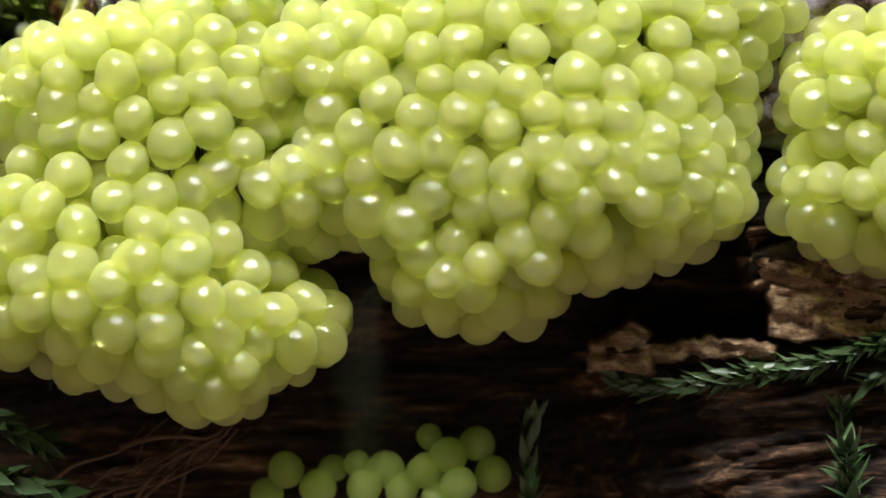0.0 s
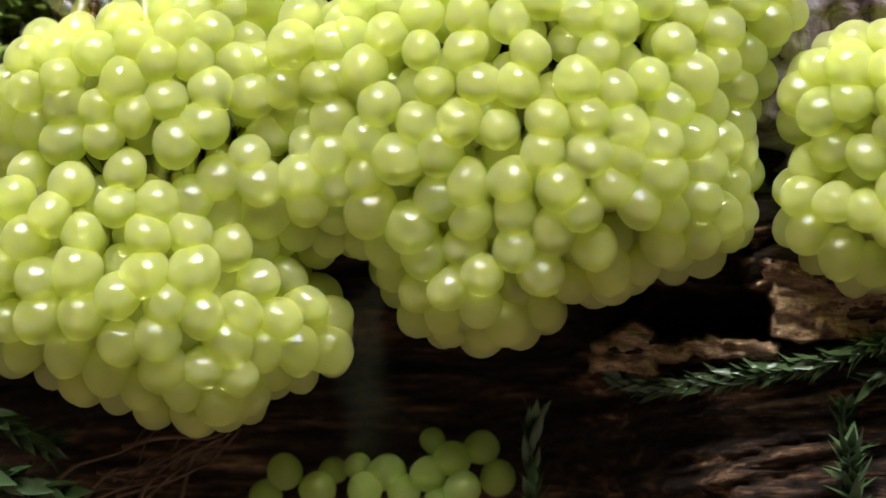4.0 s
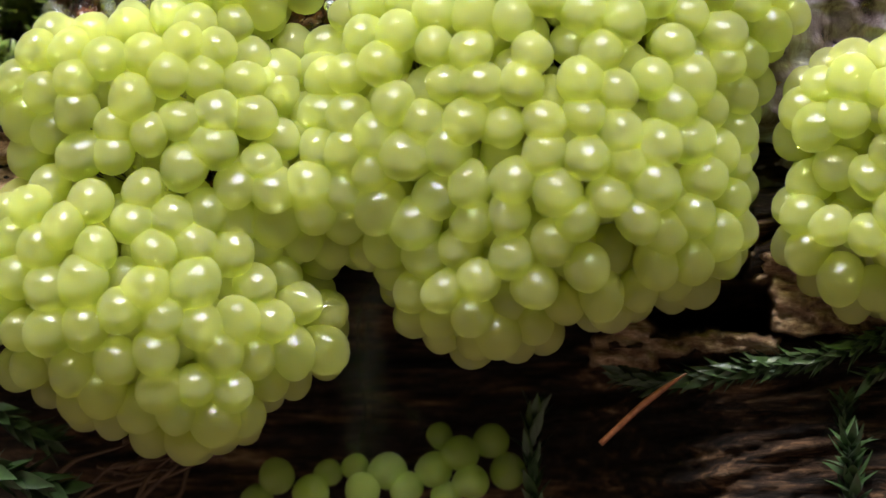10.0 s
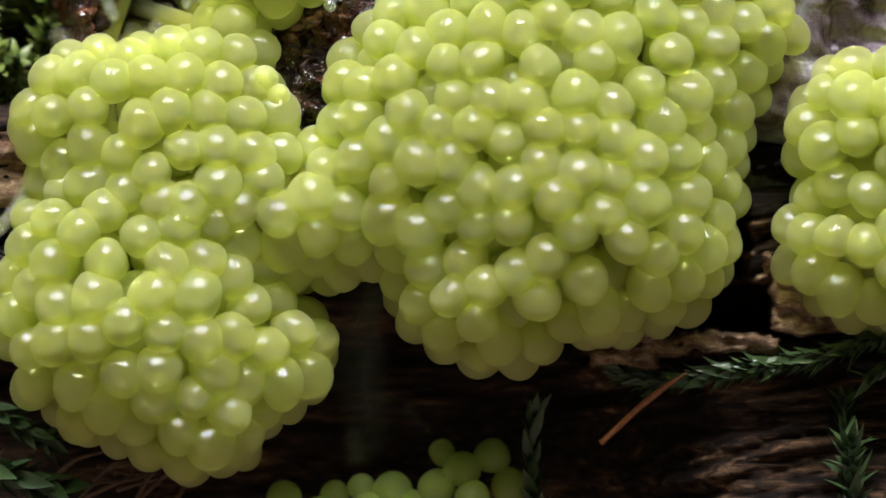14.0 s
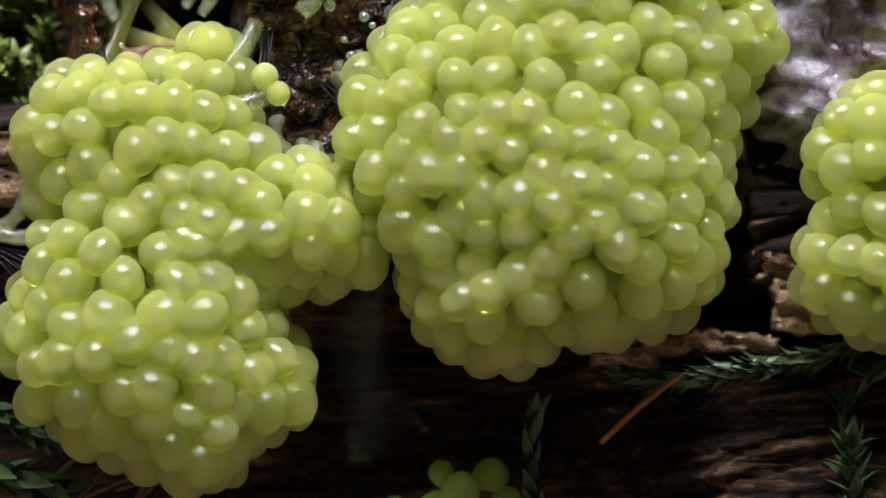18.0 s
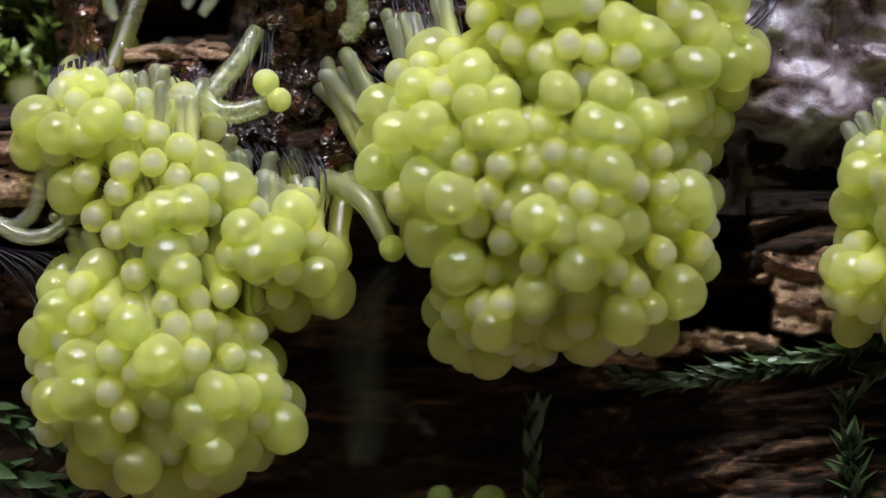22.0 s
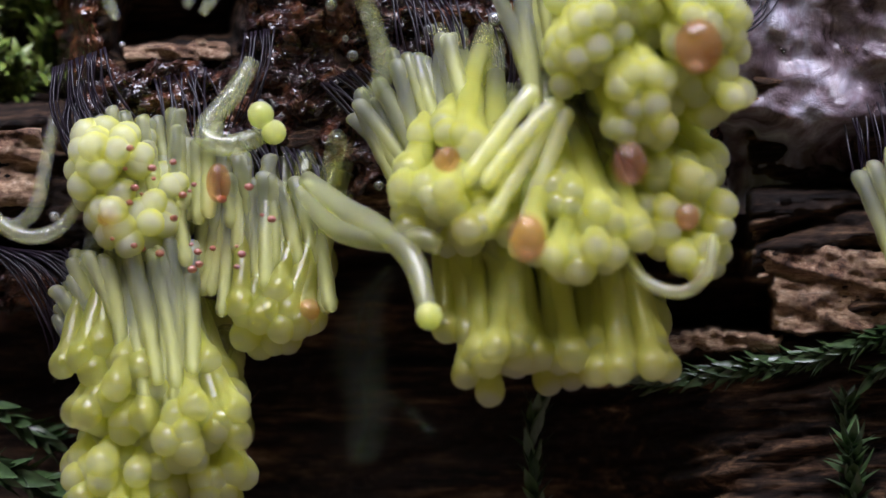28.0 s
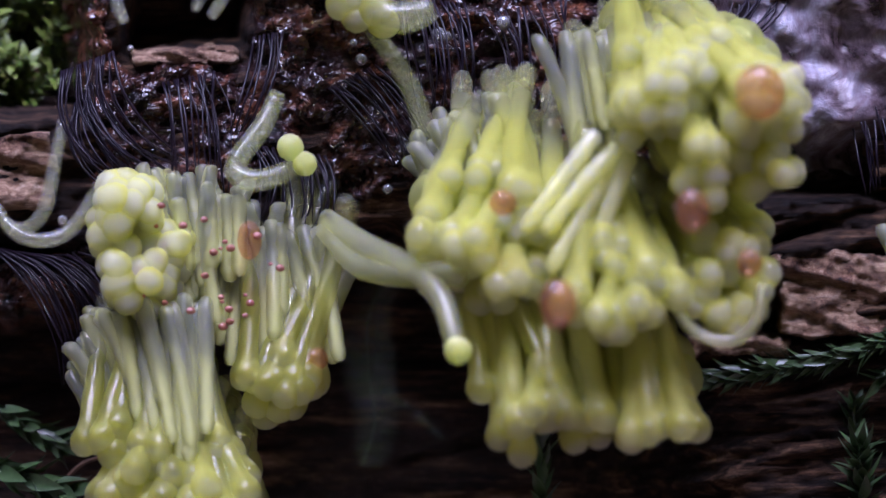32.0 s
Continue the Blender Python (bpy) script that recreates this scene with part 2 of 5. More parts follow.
def plain(name, lo, hi, rough, scale, sss=0.0, coat=0.0, bumpy=0.3, trans=0.0, stretch=(1, 1, 1)):
    m, nt, b = mat(name)
    n = noise_tex(nt, scale, 5, 0.6, stretch)
    nt.links.new(ramp(nt, n, [(0.3, lo), (0.7, hi)]), b.inputs["Base Color"])
    b.inputs["Roughness"].default_value = rough
    b.inputs["Coat Weight"].default_value = coat
    b.inputs["Coat Roughness"].default_value = 0.08
    b.inputs["Transmission Weight"].default_value = trans
    if sss:
        b.inputs["Subsurface Weight"].default_value = sss
        b.inputs["Subsurface Radius"].default_value = (0.6, 1.0, 0.3)
        b.inputs["Subsurface Scale"].default_value = 0.12 * MM
    bump(nt, b, n, bumpy, 0.04 * MM)
    return m


WOOD = wood_material()
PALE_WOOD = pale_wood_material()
FILM = film_material()
SLIME = slime_material()
SLIME.node_tree.nodes["Principled BSDF"].inputs["Alpha"].default_value = 0.8
MOSS = plain("moss_leaf", (0.018, 0.040, 0.010), (0.07, 0.115, 0.042), 0.36, 2500, 0.3, 0.22)
MOSS_PALE = plain("bright_moss_leaf", (0.06, 0.10, 0.010), (0.19, 0.25, 0.035), 0.5, 2500, 0.5, 0.3)
NEEDLE = plain("dry_needle", (0.16, 0.045, 0.015), (0.34, 0.12, 0.045), 0.4, 2600, 0.0, 0.3, stretch=(4, 4, 0.5))
HAIR = plain("black_stalk", (0.006, 0.004, 0.008), (0.018, 0.012, 0.017), 0.3, 1800, 0.0, 0.0)
HAIR.node_tree.nodes["Principled BSDF"].inputs["Specular IOR Level"].default_value = 0.22
AMBER = jelly("amber_drop", (0.44, 0.21, 0.13), (0.52, 0.27, 0.17), (-1, 1), 0.2, 0.16, 0.0, (0.035, 0.08), (1.0, 0.80, 0.62))


def core_material(name, reach, alpha):
    """The dark granular inside of a tube; it turns yellow towards the living end."""
    m, nt, b = mat(name)
    tc = nt.nodes.new("ShaderNodeTexCoord")
    sep = nt.nodes.new("ShaderNodeSeparateXYZ")
    nt.links.new(tc.outputs["Object"], sep.inputs[0])
    rng = node(nt, "MapRange")
    rng.inputs["From Min"].default_value, rng.inputs["From Max"].default_value = reach
    rng.interpolation_type = "SMOOTHSTEP"
    nt.links.new(sep.outputs["Z"], rng.inputs["Value"])
    speck = ramp(nt, noise_tex(nt, 21, 2, 0.6), [(0.40, (0.05, 0.058, 0.052)), (0.58, (0.12, 0.135, 0.115)), (0.70, (0.30, 0.33, 0.28))])
    nt.links.new(mixed(nt, rng.outputs[0], (0.72, 0.74, 0.34), speck), b.inputs["Base Color"])
    b.inputs["Roughness"].default_value = 0.35
    b.inputs["Alpha"].default_value = alpha
    return m


CORE = core_material("tube_core", (-0.8, -1.7), 0.42)
SPECK = plain("arm_core", (0.20, 0.22, 0.14), (0.60, 0.63, 0.38), 0.35, 4000, 0.2, 0.1)
SPECK.node_tree.nodes["Principled BSDF"].inputs["Alpha"].default_value = 0.16
MITE = plain("mite_brown", (0.20, 0.06, 0.04), (0.34, 0.12, 0.08), 0.2, 2500, 0.3, 0.8)
INSECT = plain("insect_orange", (0.42, 0.17, 0.07), (0.66, 0.36, 0.19), 0.45, 9000, 0.3, 0.2)
LIMB = plain("insect_limb", (0.10, 0.075, 0.06), (0.24, 0.19, 0.16), 0.5, 6000)
WING = plain("insect_wing", (0.20, 0.20, 0.22), (0.34, 0.34, 0.36), 0.25, 5000, 0.0, 0.4)
WING.node_tree.nodes["Principled BSDF"].inputs["Alpha"].default_value = 0.35
ROOT = plain("rootlet_brown", (0.05, 0.03, 0.018), (0.16, 0.09, 0.05), 0.7, 2500)
STRAND = plain("drying_slime", (0.10, 0.13, 0.10), (0.24, 0.29, 0.23), 0.5, 1800, 0.5)
STRAND.node_tree.nodes["Principled BSDF"].inputs["Alpha"].default_value = 0.3
snt = STRAND.node_tree
snt.links.new(ramp(snt, noise_tex(snt, 900, 5, 0.65, (1.6, 1, 0.5)), [(0.40, (0, 0, 0)), (0.75, (0.27, 0.27, 0.27))]), snt.nodes["Principled BSDF"].inputs["Alpha"])
DEW = plain("clear_drop", (0.75, 0.75, 0.72), (0.85, 0.85, 0.8), 0.05, 900, 0.0, 1.0, 0.05, 0.85)
SKY_BLOCK = plain("sky_block_green", (0.012, 0.02, 0.008), (0.05, 0.075, 0.03), 0.9, 1.2, bumpy=0)
SOIL = plain("leaf_litter", (0.03, 0.02, 0.012), (0.13, 0.085, 0.05), 0.8, 60, bumpy=1.0)
BARK = plain("log_bark", (0.05, 0.032, 0.02), (0.20, 0.13, 0.085), 0.8, 150, bumpy=1.0, stretch=(0.3, 1, 1))


# ---- mesh helpers ----
def smooth(me):
    me.polygons.foreach_set("use_smooth", [True] * len(me.polygons))
    return me


def mesh_of(name, verts, faces, material):
    me = bpy.data.meshes.new(name)
    me.from_pydata([tuple(map(float, p)) for p in verts], [], faces)
    me.materials.append(material)
    me.update()
    return smooth(me)


def part(name, me, parent=None, label=""):
    ob = new(name, me)
    ob.parent = parent
    return tagged(ob, label)


def thing(name, base, label, category, group="", kind=""):
    ob = new(name)
    ob.empty_display_size = 0.001
    ob.location = base
    return tagged(ob, label, category, group, kind)


def lathe(name, profile, seg, material, wobble=0.0, bend=0.0, seed=0, capped=True, core=None):
    """A round body about z: profile rows are (radius, z)."""
    rnd = random.Random(seed)
    ph = rnd.random() * 6
    verts, faces = [], []
    rows = len(profile)
    if core:
        profile = list(profile) + [(r * 0.66, z * 0.97) for r, z in profile]
    for r, z in profile:
        for k in range(seg):
            a = 2 * math.pi * k / seg
            q = 1 + wobble * math.sin(2 * a + ph + z) + wobble * 0.7 * math.sin(3 * a - ph * 2 + 1.7 * z)
            verts.append((r * q * math.cos(a) + bend * z * z, r * q * math.sin(a), z))
    n = len(profile)
    for i in range(n - 1):
        if i == rows - 1:
            continue
        for k in range(seg):
            faces.append((i * seg + k, i * seg + (k + 1) % seg, (i + 1) * seg + (k + 1) % seg, (i + 1) * seg + k))
    if core:
        me = mesh_of(name, verts, faces, material)
        me.materials.append(core)
        half = len(faces) // 2
        me.polygons.foreach_set("material_index", [0] * half + [1] * (len(faces) - half))
        return me
    if capped:
        faces.append(tuple(range(seg))[::-1])
        faces.append(tuple((n - 1) * seg + k for k in range(seg)))
    return mesh_of(name, verts, faces, material)


def tube(name, points, radius, material, seg=8, core=None):
    """A tube through the points; radius is a number or a function of 0..1 along it."""
    pts = [Vector(p) for p in points]
    verts, faces, n = [], [], len(pts)
    side = None
    for i, p in enumerate(pts):
        d = (pts[min(i + 1, n - 1)] - pts[max(i - 1, 0)]).normalized()
        side = d.orthogonal().normalized() if side is None else (side - d * side.dot(d)).normalized()
        up = d.cross(side)
        r = radius(i / (n - 1)) if callable(radius) else radius
        for k in range(seg):
            a = 2 * math.pi * k / seg
            verts.append(p + (side * math.cos(a) + up * math.sin(a)) * r)
    for i in range(n - 1):
        for k in range(seg):
            faces.append((i * seg + k, i * seg + (k + 1) % seg, (i + 1) * seg + (k + 1) % seg, (i + 1) * seg + k))
    faces.append(tuple(range(seg))[::-1])
    faces.append(tuple((n - 1) * seg + k for k in range(seg)))
    if core:
        inner = tube(name, points[1:-1], lambda s: 0.66 * radius(s), core, seg)
        more, shell = [v.co for v in inner.vertices], len(faces)
        faces += [tuple(i + len(verts) for i in p.vertices) for p in inner.polygons]
        me = mesh_of(name, verts + [Vector(c) for c in more], faces, material)
        me.materials.append(core)
        me.polygons.foreach_set("material_index", [0] * shell + [1] * (len(faces) - shell))
        return me
    return mesh_of(name, verts, faces, material)


def spline(points, n):
    """Catmull-Rom through plan points."""
    P = [Vector(p) for p in points]
    P = [P[0] * 2 - P[1], *P, P[-1] * 2 - P[-2]]
    out = []
    for j in range(n):
        s = j / (n - 1) * (len(P) - 3)
        i = min(int(s), len(P) - 4)
        f = s - i
        a, b, c, d = P[i:i + 4]
        out.append(0.5 * (2 * b + (c - a) * f + (2 * a - 5 * b + 4 * c - d) * f * f + (3 * b - a - 3 * c + d) * f ** 3))
    return out


# ---- value noise on grids ----
def lattice(ix, iy, seed):
    h = np.sin(ix * 127.1 + iy * 311.7 + seed * 74.7) * 43758.5453
    return h - np.floor(h)


def vnoise(x, y, seed=0):
    ix, iy = np.floor(x), np.floor(y)
    fx, fy = x - ix, y - iy
    fx, fy = fx * fx * (3 - 2 * fx), fy * fy * (3 - 2 * fy)
    a, b = lattice(ix, iy, seed), lattice(ix + 1, iy, seed)
    c, d = lattice(ix, iy + 1, seed), lattice(ix + 1, iy + 1, seed)
    return (a + (b - a) * fx) * (1 - fy) + (c + (d - c) * fx) * fy - 0.5


def fbm(x, y, octaves=5, seed=0, gain=0.55):
    total, amp = 0, 1.0
    for k in range(octaves):
        total = total + amp * vnoise(x * 2 ** k + k * 17.3, y * 2 ** k - k * 9.1, seed + k)
        amp *= gain
    return total


def step(a, b, x):
    f = np.clip((x - a) / (b - a), 0, 1)
    return f * f * (3 - 2 * f)


def box_mask(U, V, u0, u1, v0, v1, soft):
    return step(u0 - soft, u0 + soft, U) * step(u1 + soft, u1 - soft, U) * step(v0 - soft, v0 + soft, V) * step(v1 + soft, v1 - soft, V)


# ---- the log ----
def log_face(U, V):
    """How far the log's weathered face stands out, over the plan."""
    wu = U + 0.35 * fbm(U * 1.1, V * 1.1, 4, 3)
    wv = V + 0.30 * fbm(U * 0.9, V * 1.3, 4, 8)
    gu, gv = U * 0.99 + V * 0.15, V * 0.99 - U * 0.15
    grain = fbm(gu * 0.5, gv * 3.4, 5, 21) * 0.55 + fbm(gu * 1.6, gv * 9, 3, 31) * 0.14
    h = np.full_like(U, -3.0) + 0.5 * fbm(U * 0.8, V * 0.8, 4, 5)
    slab = step(-0.15, 0.35, wv + 0.25 * np.sin(U * 0.9)) * step(5.0, 4.4, wu)
    h = np.maximum(h, -2.6 + slab * 2.3)
    right = step(5.25, 5.45, wu) * step(-1.55, -1.2, wv)
    h = np.maximum(h, -2.6 + right * (2.75 - 0.9 * box_mask(wu, wv, 5.0, 7.3, 1.1, 2.2, 0.15)))
    lower = step(-1.5, -1.7, wv - 0.02 * wu - 0.12 * step(1.5, 3, U)) * step(-0.6, 1.6, wu)
    h = np.maximum(h, -3.2 + lower * (0.6 + 2.0 * step(2.0, 5.4, U) + step(-2.4, -4.4, V) * 0.7 * step(2.0, 5.5, U)))
    stump = box_mask(wu, wv, 2.75, 3.55, -1.9, -1.35, 0.18)
    h = np.maximum(h, -2.6 + stump * 2.5)
    hole = box_mask(wu, wv, -5.7, -3.6, 3.55, 6.0, 0.15)
    h = h - hole * 2.2
    notch = box_mask(U + 0.12 * fbm(U * 2, V * 2, 3, 2), V + 0.14 * fbm(U * 2.2, V * 2, 3, 9), 3.2, 5.82, -1.42, -0.48, 0.06)
    h = np.where(notch > 0.02, np.minimum(h, h * (1 - notch) - 2.9 * notch), h)
    h = h - 2.6 * box_mask(wu, wv, -12, -6.35, 2.55, 8, 0.3)
    groove = box_mask(wu, wv, 5.0, 6.5, 0.24, 0.34, 0.07) + box_mask(wu, wv, 5.0, 8.5, 1.05, 1.2, 0.08)
    h = h - 0.7 * groove * step(-1.5, -0.5, h)
    edge = np.maximum(step(10, 14, np.abs(U)), step(7, 10, np.abs(V)))
    return (h + grain * (0.4 + 0.6 * step(-2.6, -0.5, h))) * (1 - edge) - 3.2 * edge


def sheet(name, u0, u1, v0, v1, gap, height, material):
    nu, nv = int((u1 - u0) / gap) + 1, int((v1 - v0) / gap) + 1
    U, V = np.meshgrid(np.linspace(u0, u1, nu), np.linspace(v0, v1, nv))
    W = height(U, V)
    k = (D / MM - W) / (D / MM) * MM
    verts = np.stack([U * k, -W * MM, Z0 + V * k], -1).reshape(-1, 3)
    i = np.arange(nu * nv).reshape(nv, nu)
    faces = np.stack([i[:-1, :-1], i[:-1, 1:], i[1:, 1:], i[1:, :-1]], -1).reshape(-1, 4)
    me = bpy.data.meshes.new(name)
    me.from_pydata(verts.tolist(), [], faces.tolist())
    me.materials.append(material)
    return smooth(me)


def film_height(U, V):
    """The dark wet film under the clusters: it dips below the wood at its border."""
    wu, wv = U + 0.5 * fbm(U, V, 4, 41), V + 0.4 * fbm(U * 1.1, V, 4, 47)
    cover = np.maximum(np.maximum(box_mask(wu, wv, -6.9, 5.3, 0.75, 6.5, 0.5), box_mask(wu, wv, 4.5, 8.5, 2.0, 6.5, 0.4)), box_mask(wu, wv, -9.0, -5.9, -1.2, 0.05, 0.3))
    cover = cover * (1 - box_mask(wu, wv, -5.9, -3.7, 3.4, 6.5, 0.25)) * (1 - box_mask(wu, wv, -9, -6.6, 0.4, 2.5, 0.3))
    lumps = fbm(U * 1.5, V * 1.5, 4, 51) * 0.42 + fbm(U * 3.0, V * 3.6, 3, 55) * 0.34 + fbm(U * 6, V * 7, 2, 57) * 0.12
    return np.minimum(log_face(U, V) * 0.35, 0) + 0.05 + lumps - (1 - cover) * 3.0


def slime_height(U, V):
    wu, wv = U + 0.4 * fbm(U, V, 4, 61), V + 0.4 * fbm(U, V, 4, 67)
    cover = step(1.15, 0.7, np.sqrt(((wu - 6.7) / 2.5) ** 2 + ((wv - 3.8) / 2.3) ** 2))
    return 0.6 + fbm(U * 0.7, V * 0.9, 3, 71) * 0.6 + fbm(U * 3, V * 3, 3, 73) * 0.12 - (1 - cover) * 1.8


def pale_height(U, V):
    """Tan crumbling wood: the broken ledge beside the hollow, its stump, and a patch above the left lump."""
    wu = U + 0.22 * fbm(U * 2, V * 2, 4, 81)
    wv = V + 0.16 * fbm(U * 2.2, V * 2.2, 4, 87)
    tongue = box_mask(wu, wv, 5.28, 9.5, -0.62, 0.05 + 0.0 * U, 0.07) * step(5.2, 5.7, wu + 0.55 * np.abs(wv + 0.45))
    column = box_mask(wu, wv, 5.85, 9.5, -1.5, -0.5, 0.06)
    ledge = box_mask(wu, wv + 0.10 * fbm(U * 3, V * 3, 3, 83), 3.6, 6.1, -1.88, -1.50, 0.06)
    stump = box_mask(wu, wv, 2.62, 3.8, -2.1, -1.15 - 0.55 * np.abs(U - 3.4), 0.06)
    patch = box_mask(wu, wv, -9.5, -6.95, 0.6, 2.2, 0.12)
    # low: lit lower right corner of the same wood, made paler in colour
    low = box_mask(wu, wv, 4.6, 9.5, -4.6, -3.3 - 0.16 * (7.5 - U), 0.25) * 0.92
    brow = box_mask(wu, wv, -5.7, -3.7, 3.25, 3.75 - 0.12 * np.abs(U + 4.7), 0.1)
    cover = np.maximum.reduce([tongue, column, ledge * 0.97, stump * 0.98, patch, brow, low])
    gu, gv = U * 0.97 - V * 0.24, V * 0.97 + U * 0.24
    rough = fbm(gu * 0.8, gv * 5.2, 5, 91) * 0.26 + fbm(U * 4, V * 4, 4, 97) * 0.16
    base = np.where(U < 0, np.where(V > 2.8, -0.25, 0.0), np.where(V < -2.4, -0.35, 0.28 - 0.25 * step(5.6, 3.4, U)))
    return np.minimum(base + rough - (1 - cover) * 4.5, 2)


ground = new("ground", sheet("ground", 0, 1, 0, 1, 1, lambda a, b: a * 0, SOIL))
gm = bmesh.new()
bmesh.ops.create_grid(gm, x_segments=60, y_segments=60, size=40)
gm.to_mesh(ground.data)
gm.free()
ground.data.materials.clear()
ground.data.materials.append(SOIL)
tagged(ground, "dark brown forest floor of leaf litter", "ground", kind="structure")

# added ring all round, never in view, that keeps low sky light out
ring = lathe("backdrop", [(14.0, 0.0), (14.0, 4.0), (14.3, 9.0), (14.8, 17.0), (15.0, 17.1)], 48, SKY_BLOCK, 0.03, capped=False)
tagged(new("backdrop", ring), "unseen dark green ring that blocks low sky light", "woods", kind="structure")

log = thing("log", (0, 0.060, 0.0), "rotten brown log with splintered grain lying on the forest floor", "log", kind="structure")
face = part("weathered_face", sheet("weathered_face", -14, 14, -10, 10, 0.065, log_face, WOOD), log, "splintered wet wood with dark hollows")
film = part("hypothallus_film", sheet("hypothallus_film", -10, 9.5, -1.8, 7, 0.055, film_height, FILM), log, "glossy dark purple-brown film")
tan_ledge = part("tan_wood", sheet("tan_wood", 2.2, 9.6, -4.8, 0.5, 0.045, pale_height, PALE_WOOD), log, "tan crumbling wood with torn fibres")
patch = part("tan_wood", sheet("tan_wood", -9.6, -6.5, 0.2, 2.6, 0.045, pale_height, PALE_WOOD), log, "tan crumbling wood with torn fibres")
brow = part("tan_wood", sheet("tan_wood", -6.2, -3.2, 2.9, 4.2, 0.045, pale_height, PALE_WOOD), log, "tan crumbling wood with torn fibres")
slime = part("white_slime", sheet("white_slime", 4.0, 9.8, 0.6, 6.5, 0.06, slime_height, SLIME), log, "milky wet slime patch")
bark = part("log_body", lathe("log_body", [(0.03, -0.16), (0.058, -0.158)] + [(0.0592 + 0.0006 * math.sin(i * 1.7), -0.15 + i * 0.02) for i in range(16)] + [(0.03, 0.153)],
                              64, BARK, 0.008), log, "rough bark of the log")
bark.matrix_basis = pose(0, 0, 0, 0, 90, 0)
for o in (face, film, slime, tan_ledge, patch, brow):
    o.matrix_parent_inverse = log.matrix_basis.inverted()
bark.location = (0, 0.0035, 0.060)

# ---- how the mould creeps: marked spots of each cluster and where they lie at TIMES (plan mm) ----
TIMES = (0, 3.5, 6, 9, 13, 17, 20, 23, 25.5, 28, 30, 32)
REF = TIMES.index(13)
SPOTS = {}


def drift(cluster, *uv):
    """One marked spot: its (u, v) at 6 s and after; before that it creeps by the small rise given first."""
    (du, dv), rest = uv[0], uv[1:]
    u, v = rest[0]
    SPOTS.setdefault(cluster, []).append([(u + du, v + dv), (u + du * 0.5, v + dv * 0.5), *rest])


drift("left", (0, .25), (-6.22, 1.21), (-5.97, .95), (-5.73, .75), (-5.2, .63), (-5.1, .06), (-5.19, -.9), (-5.19, -1.66), (-5.12, -2.33), (-5.05, -2.92), (-5.02, -3.78))
drift("left", (.1, .15), (-7.2, -.45), (-7.1, -.5), (-6.81, -.72), (-6.72, -1.14), (-6.5, -1.52), (-6.4, -2.18), (-6.35, -2.81), (-6.33, -3.45), (-6.22, -4.07), (-6.1, -4.9))
drift("left", (0, .5), (-4.03, -2.0), (-4.17, -2.1), (-4.29, -2.22), (-4.41, -2.45), (-4.59, -2.7), (-4.62, -3.36), (-4.62, -3.84), (-4.52, -4.38), (-4.4, -5.0), (-4.3, -5.8))
drift("left", (-.1, .12), (-2.04, -1.4), (-2.15, -1.35), (-2.34, -1.79), (-2.66, -2.35), (-2.88, -2.59), (-2.97, -3.07), (-3.21, -3.72), (-3.3, -4.32), (-3.3, -4.9), (-3.25, -5.7))
drift("left", (0, .5), (-5.9, -2.35), (-6.0, -2.6), (-6.0, -2.9), (-6.0, -3.15), (-6.0, -3.4), (-5.9, -3.8), (-5.9, -4.4), (-5.8, -5.0), (-5.7, -5.6), (-5.6, -6.4))
drift("ridge", (0, .05), (-5.79, 3.04), (-5.67, 2.77), (-5.42, 2.17), (-5.47, 1.67), (-5.48, 1.54), (-5.65, 1.06), (-5.65, .8), (-5.69, .68), (-5.77, .33), (-5.85, -.18))
drift("ridge", (0, .05), (-6.95, 3.2), (-6.8, 3.2), (-6.52, 2.89), (-6.52, 2.36), (-6.63, 2.4), (-6.44, 2.38), (-6.09, 2.01), (-5.87, 1.77), (-5.76, 1.41), (-5.6, .92))
drift("ridge", (0, .1), (-4.82, 3.28), (-4.59, 2.86), (-4.44, 2.33), (-4.56, 1.52), (-4.78, 1.28), (-5.08, .92), (-5.37, .68), (-5.43, .59), (-5.47, .19), (-5.51, -.4))
drift("ridge", (.1, .1), (-4.1, 2.64), (-4.0, 2.36), (-3.95, 1.85), (-4.1, 1.15), (-4.24, .78), (-4.7, .42), (-5.11, .23), (-5.26, .19), (-5.44, -.29), (-5.54, -.89))
drift("ridge", (.05, .0), (-3.9, 4.25), (-3.9, 4.05), (-3.85, 3.55), (-4.1, 3.2), (-4.4, 2.7), (-4.9, 1.9), (-5.2, 1.5), (-5.4, 1.2), (-5.5, .8), (-5.5, .25))
drift("tail", (.05, .1), (-3.25, 1.05), (-3.2, .93), (-3.06, .67), (-3.2, .36), (-3.49, .26), (-3.84, -.03), (-3.78, -.84), (-3.7, -1.38), (-3.77, -1.95), (-3.8, -2.65))
drift("tail", (0, .1), (-2.01, .05), (-1.99, -.2), (-1.75, -.6), (-1.82, -.7), (-2.14, -.74), (-2.71, -1.22), (-2.83, -1.62), (-2.85, -2.01), (-2.89, -2.46), (-2.97, -3.15))
drift("tail", (0, .1), (-1.62, .89), (-1.53, .81), (-1.38, .51), (-1.5, .36), (-1.8, .0), (-2.2, -.5), (-2.35, -1.1), (-2.4, -1.5), (-2.45, -1.9), (-2.5, -2.6))
drift("tail", (0, .1), (-4.58, 1.31), (-4.29, 1.18), (-4.07, .8), (-3.98, .19), (-4.0, -.25), (-4.04, -1.02), (-3.75, -1.85), (-3.6, -2.41), (-3.49, -2.89), (-3.43, -3.57))
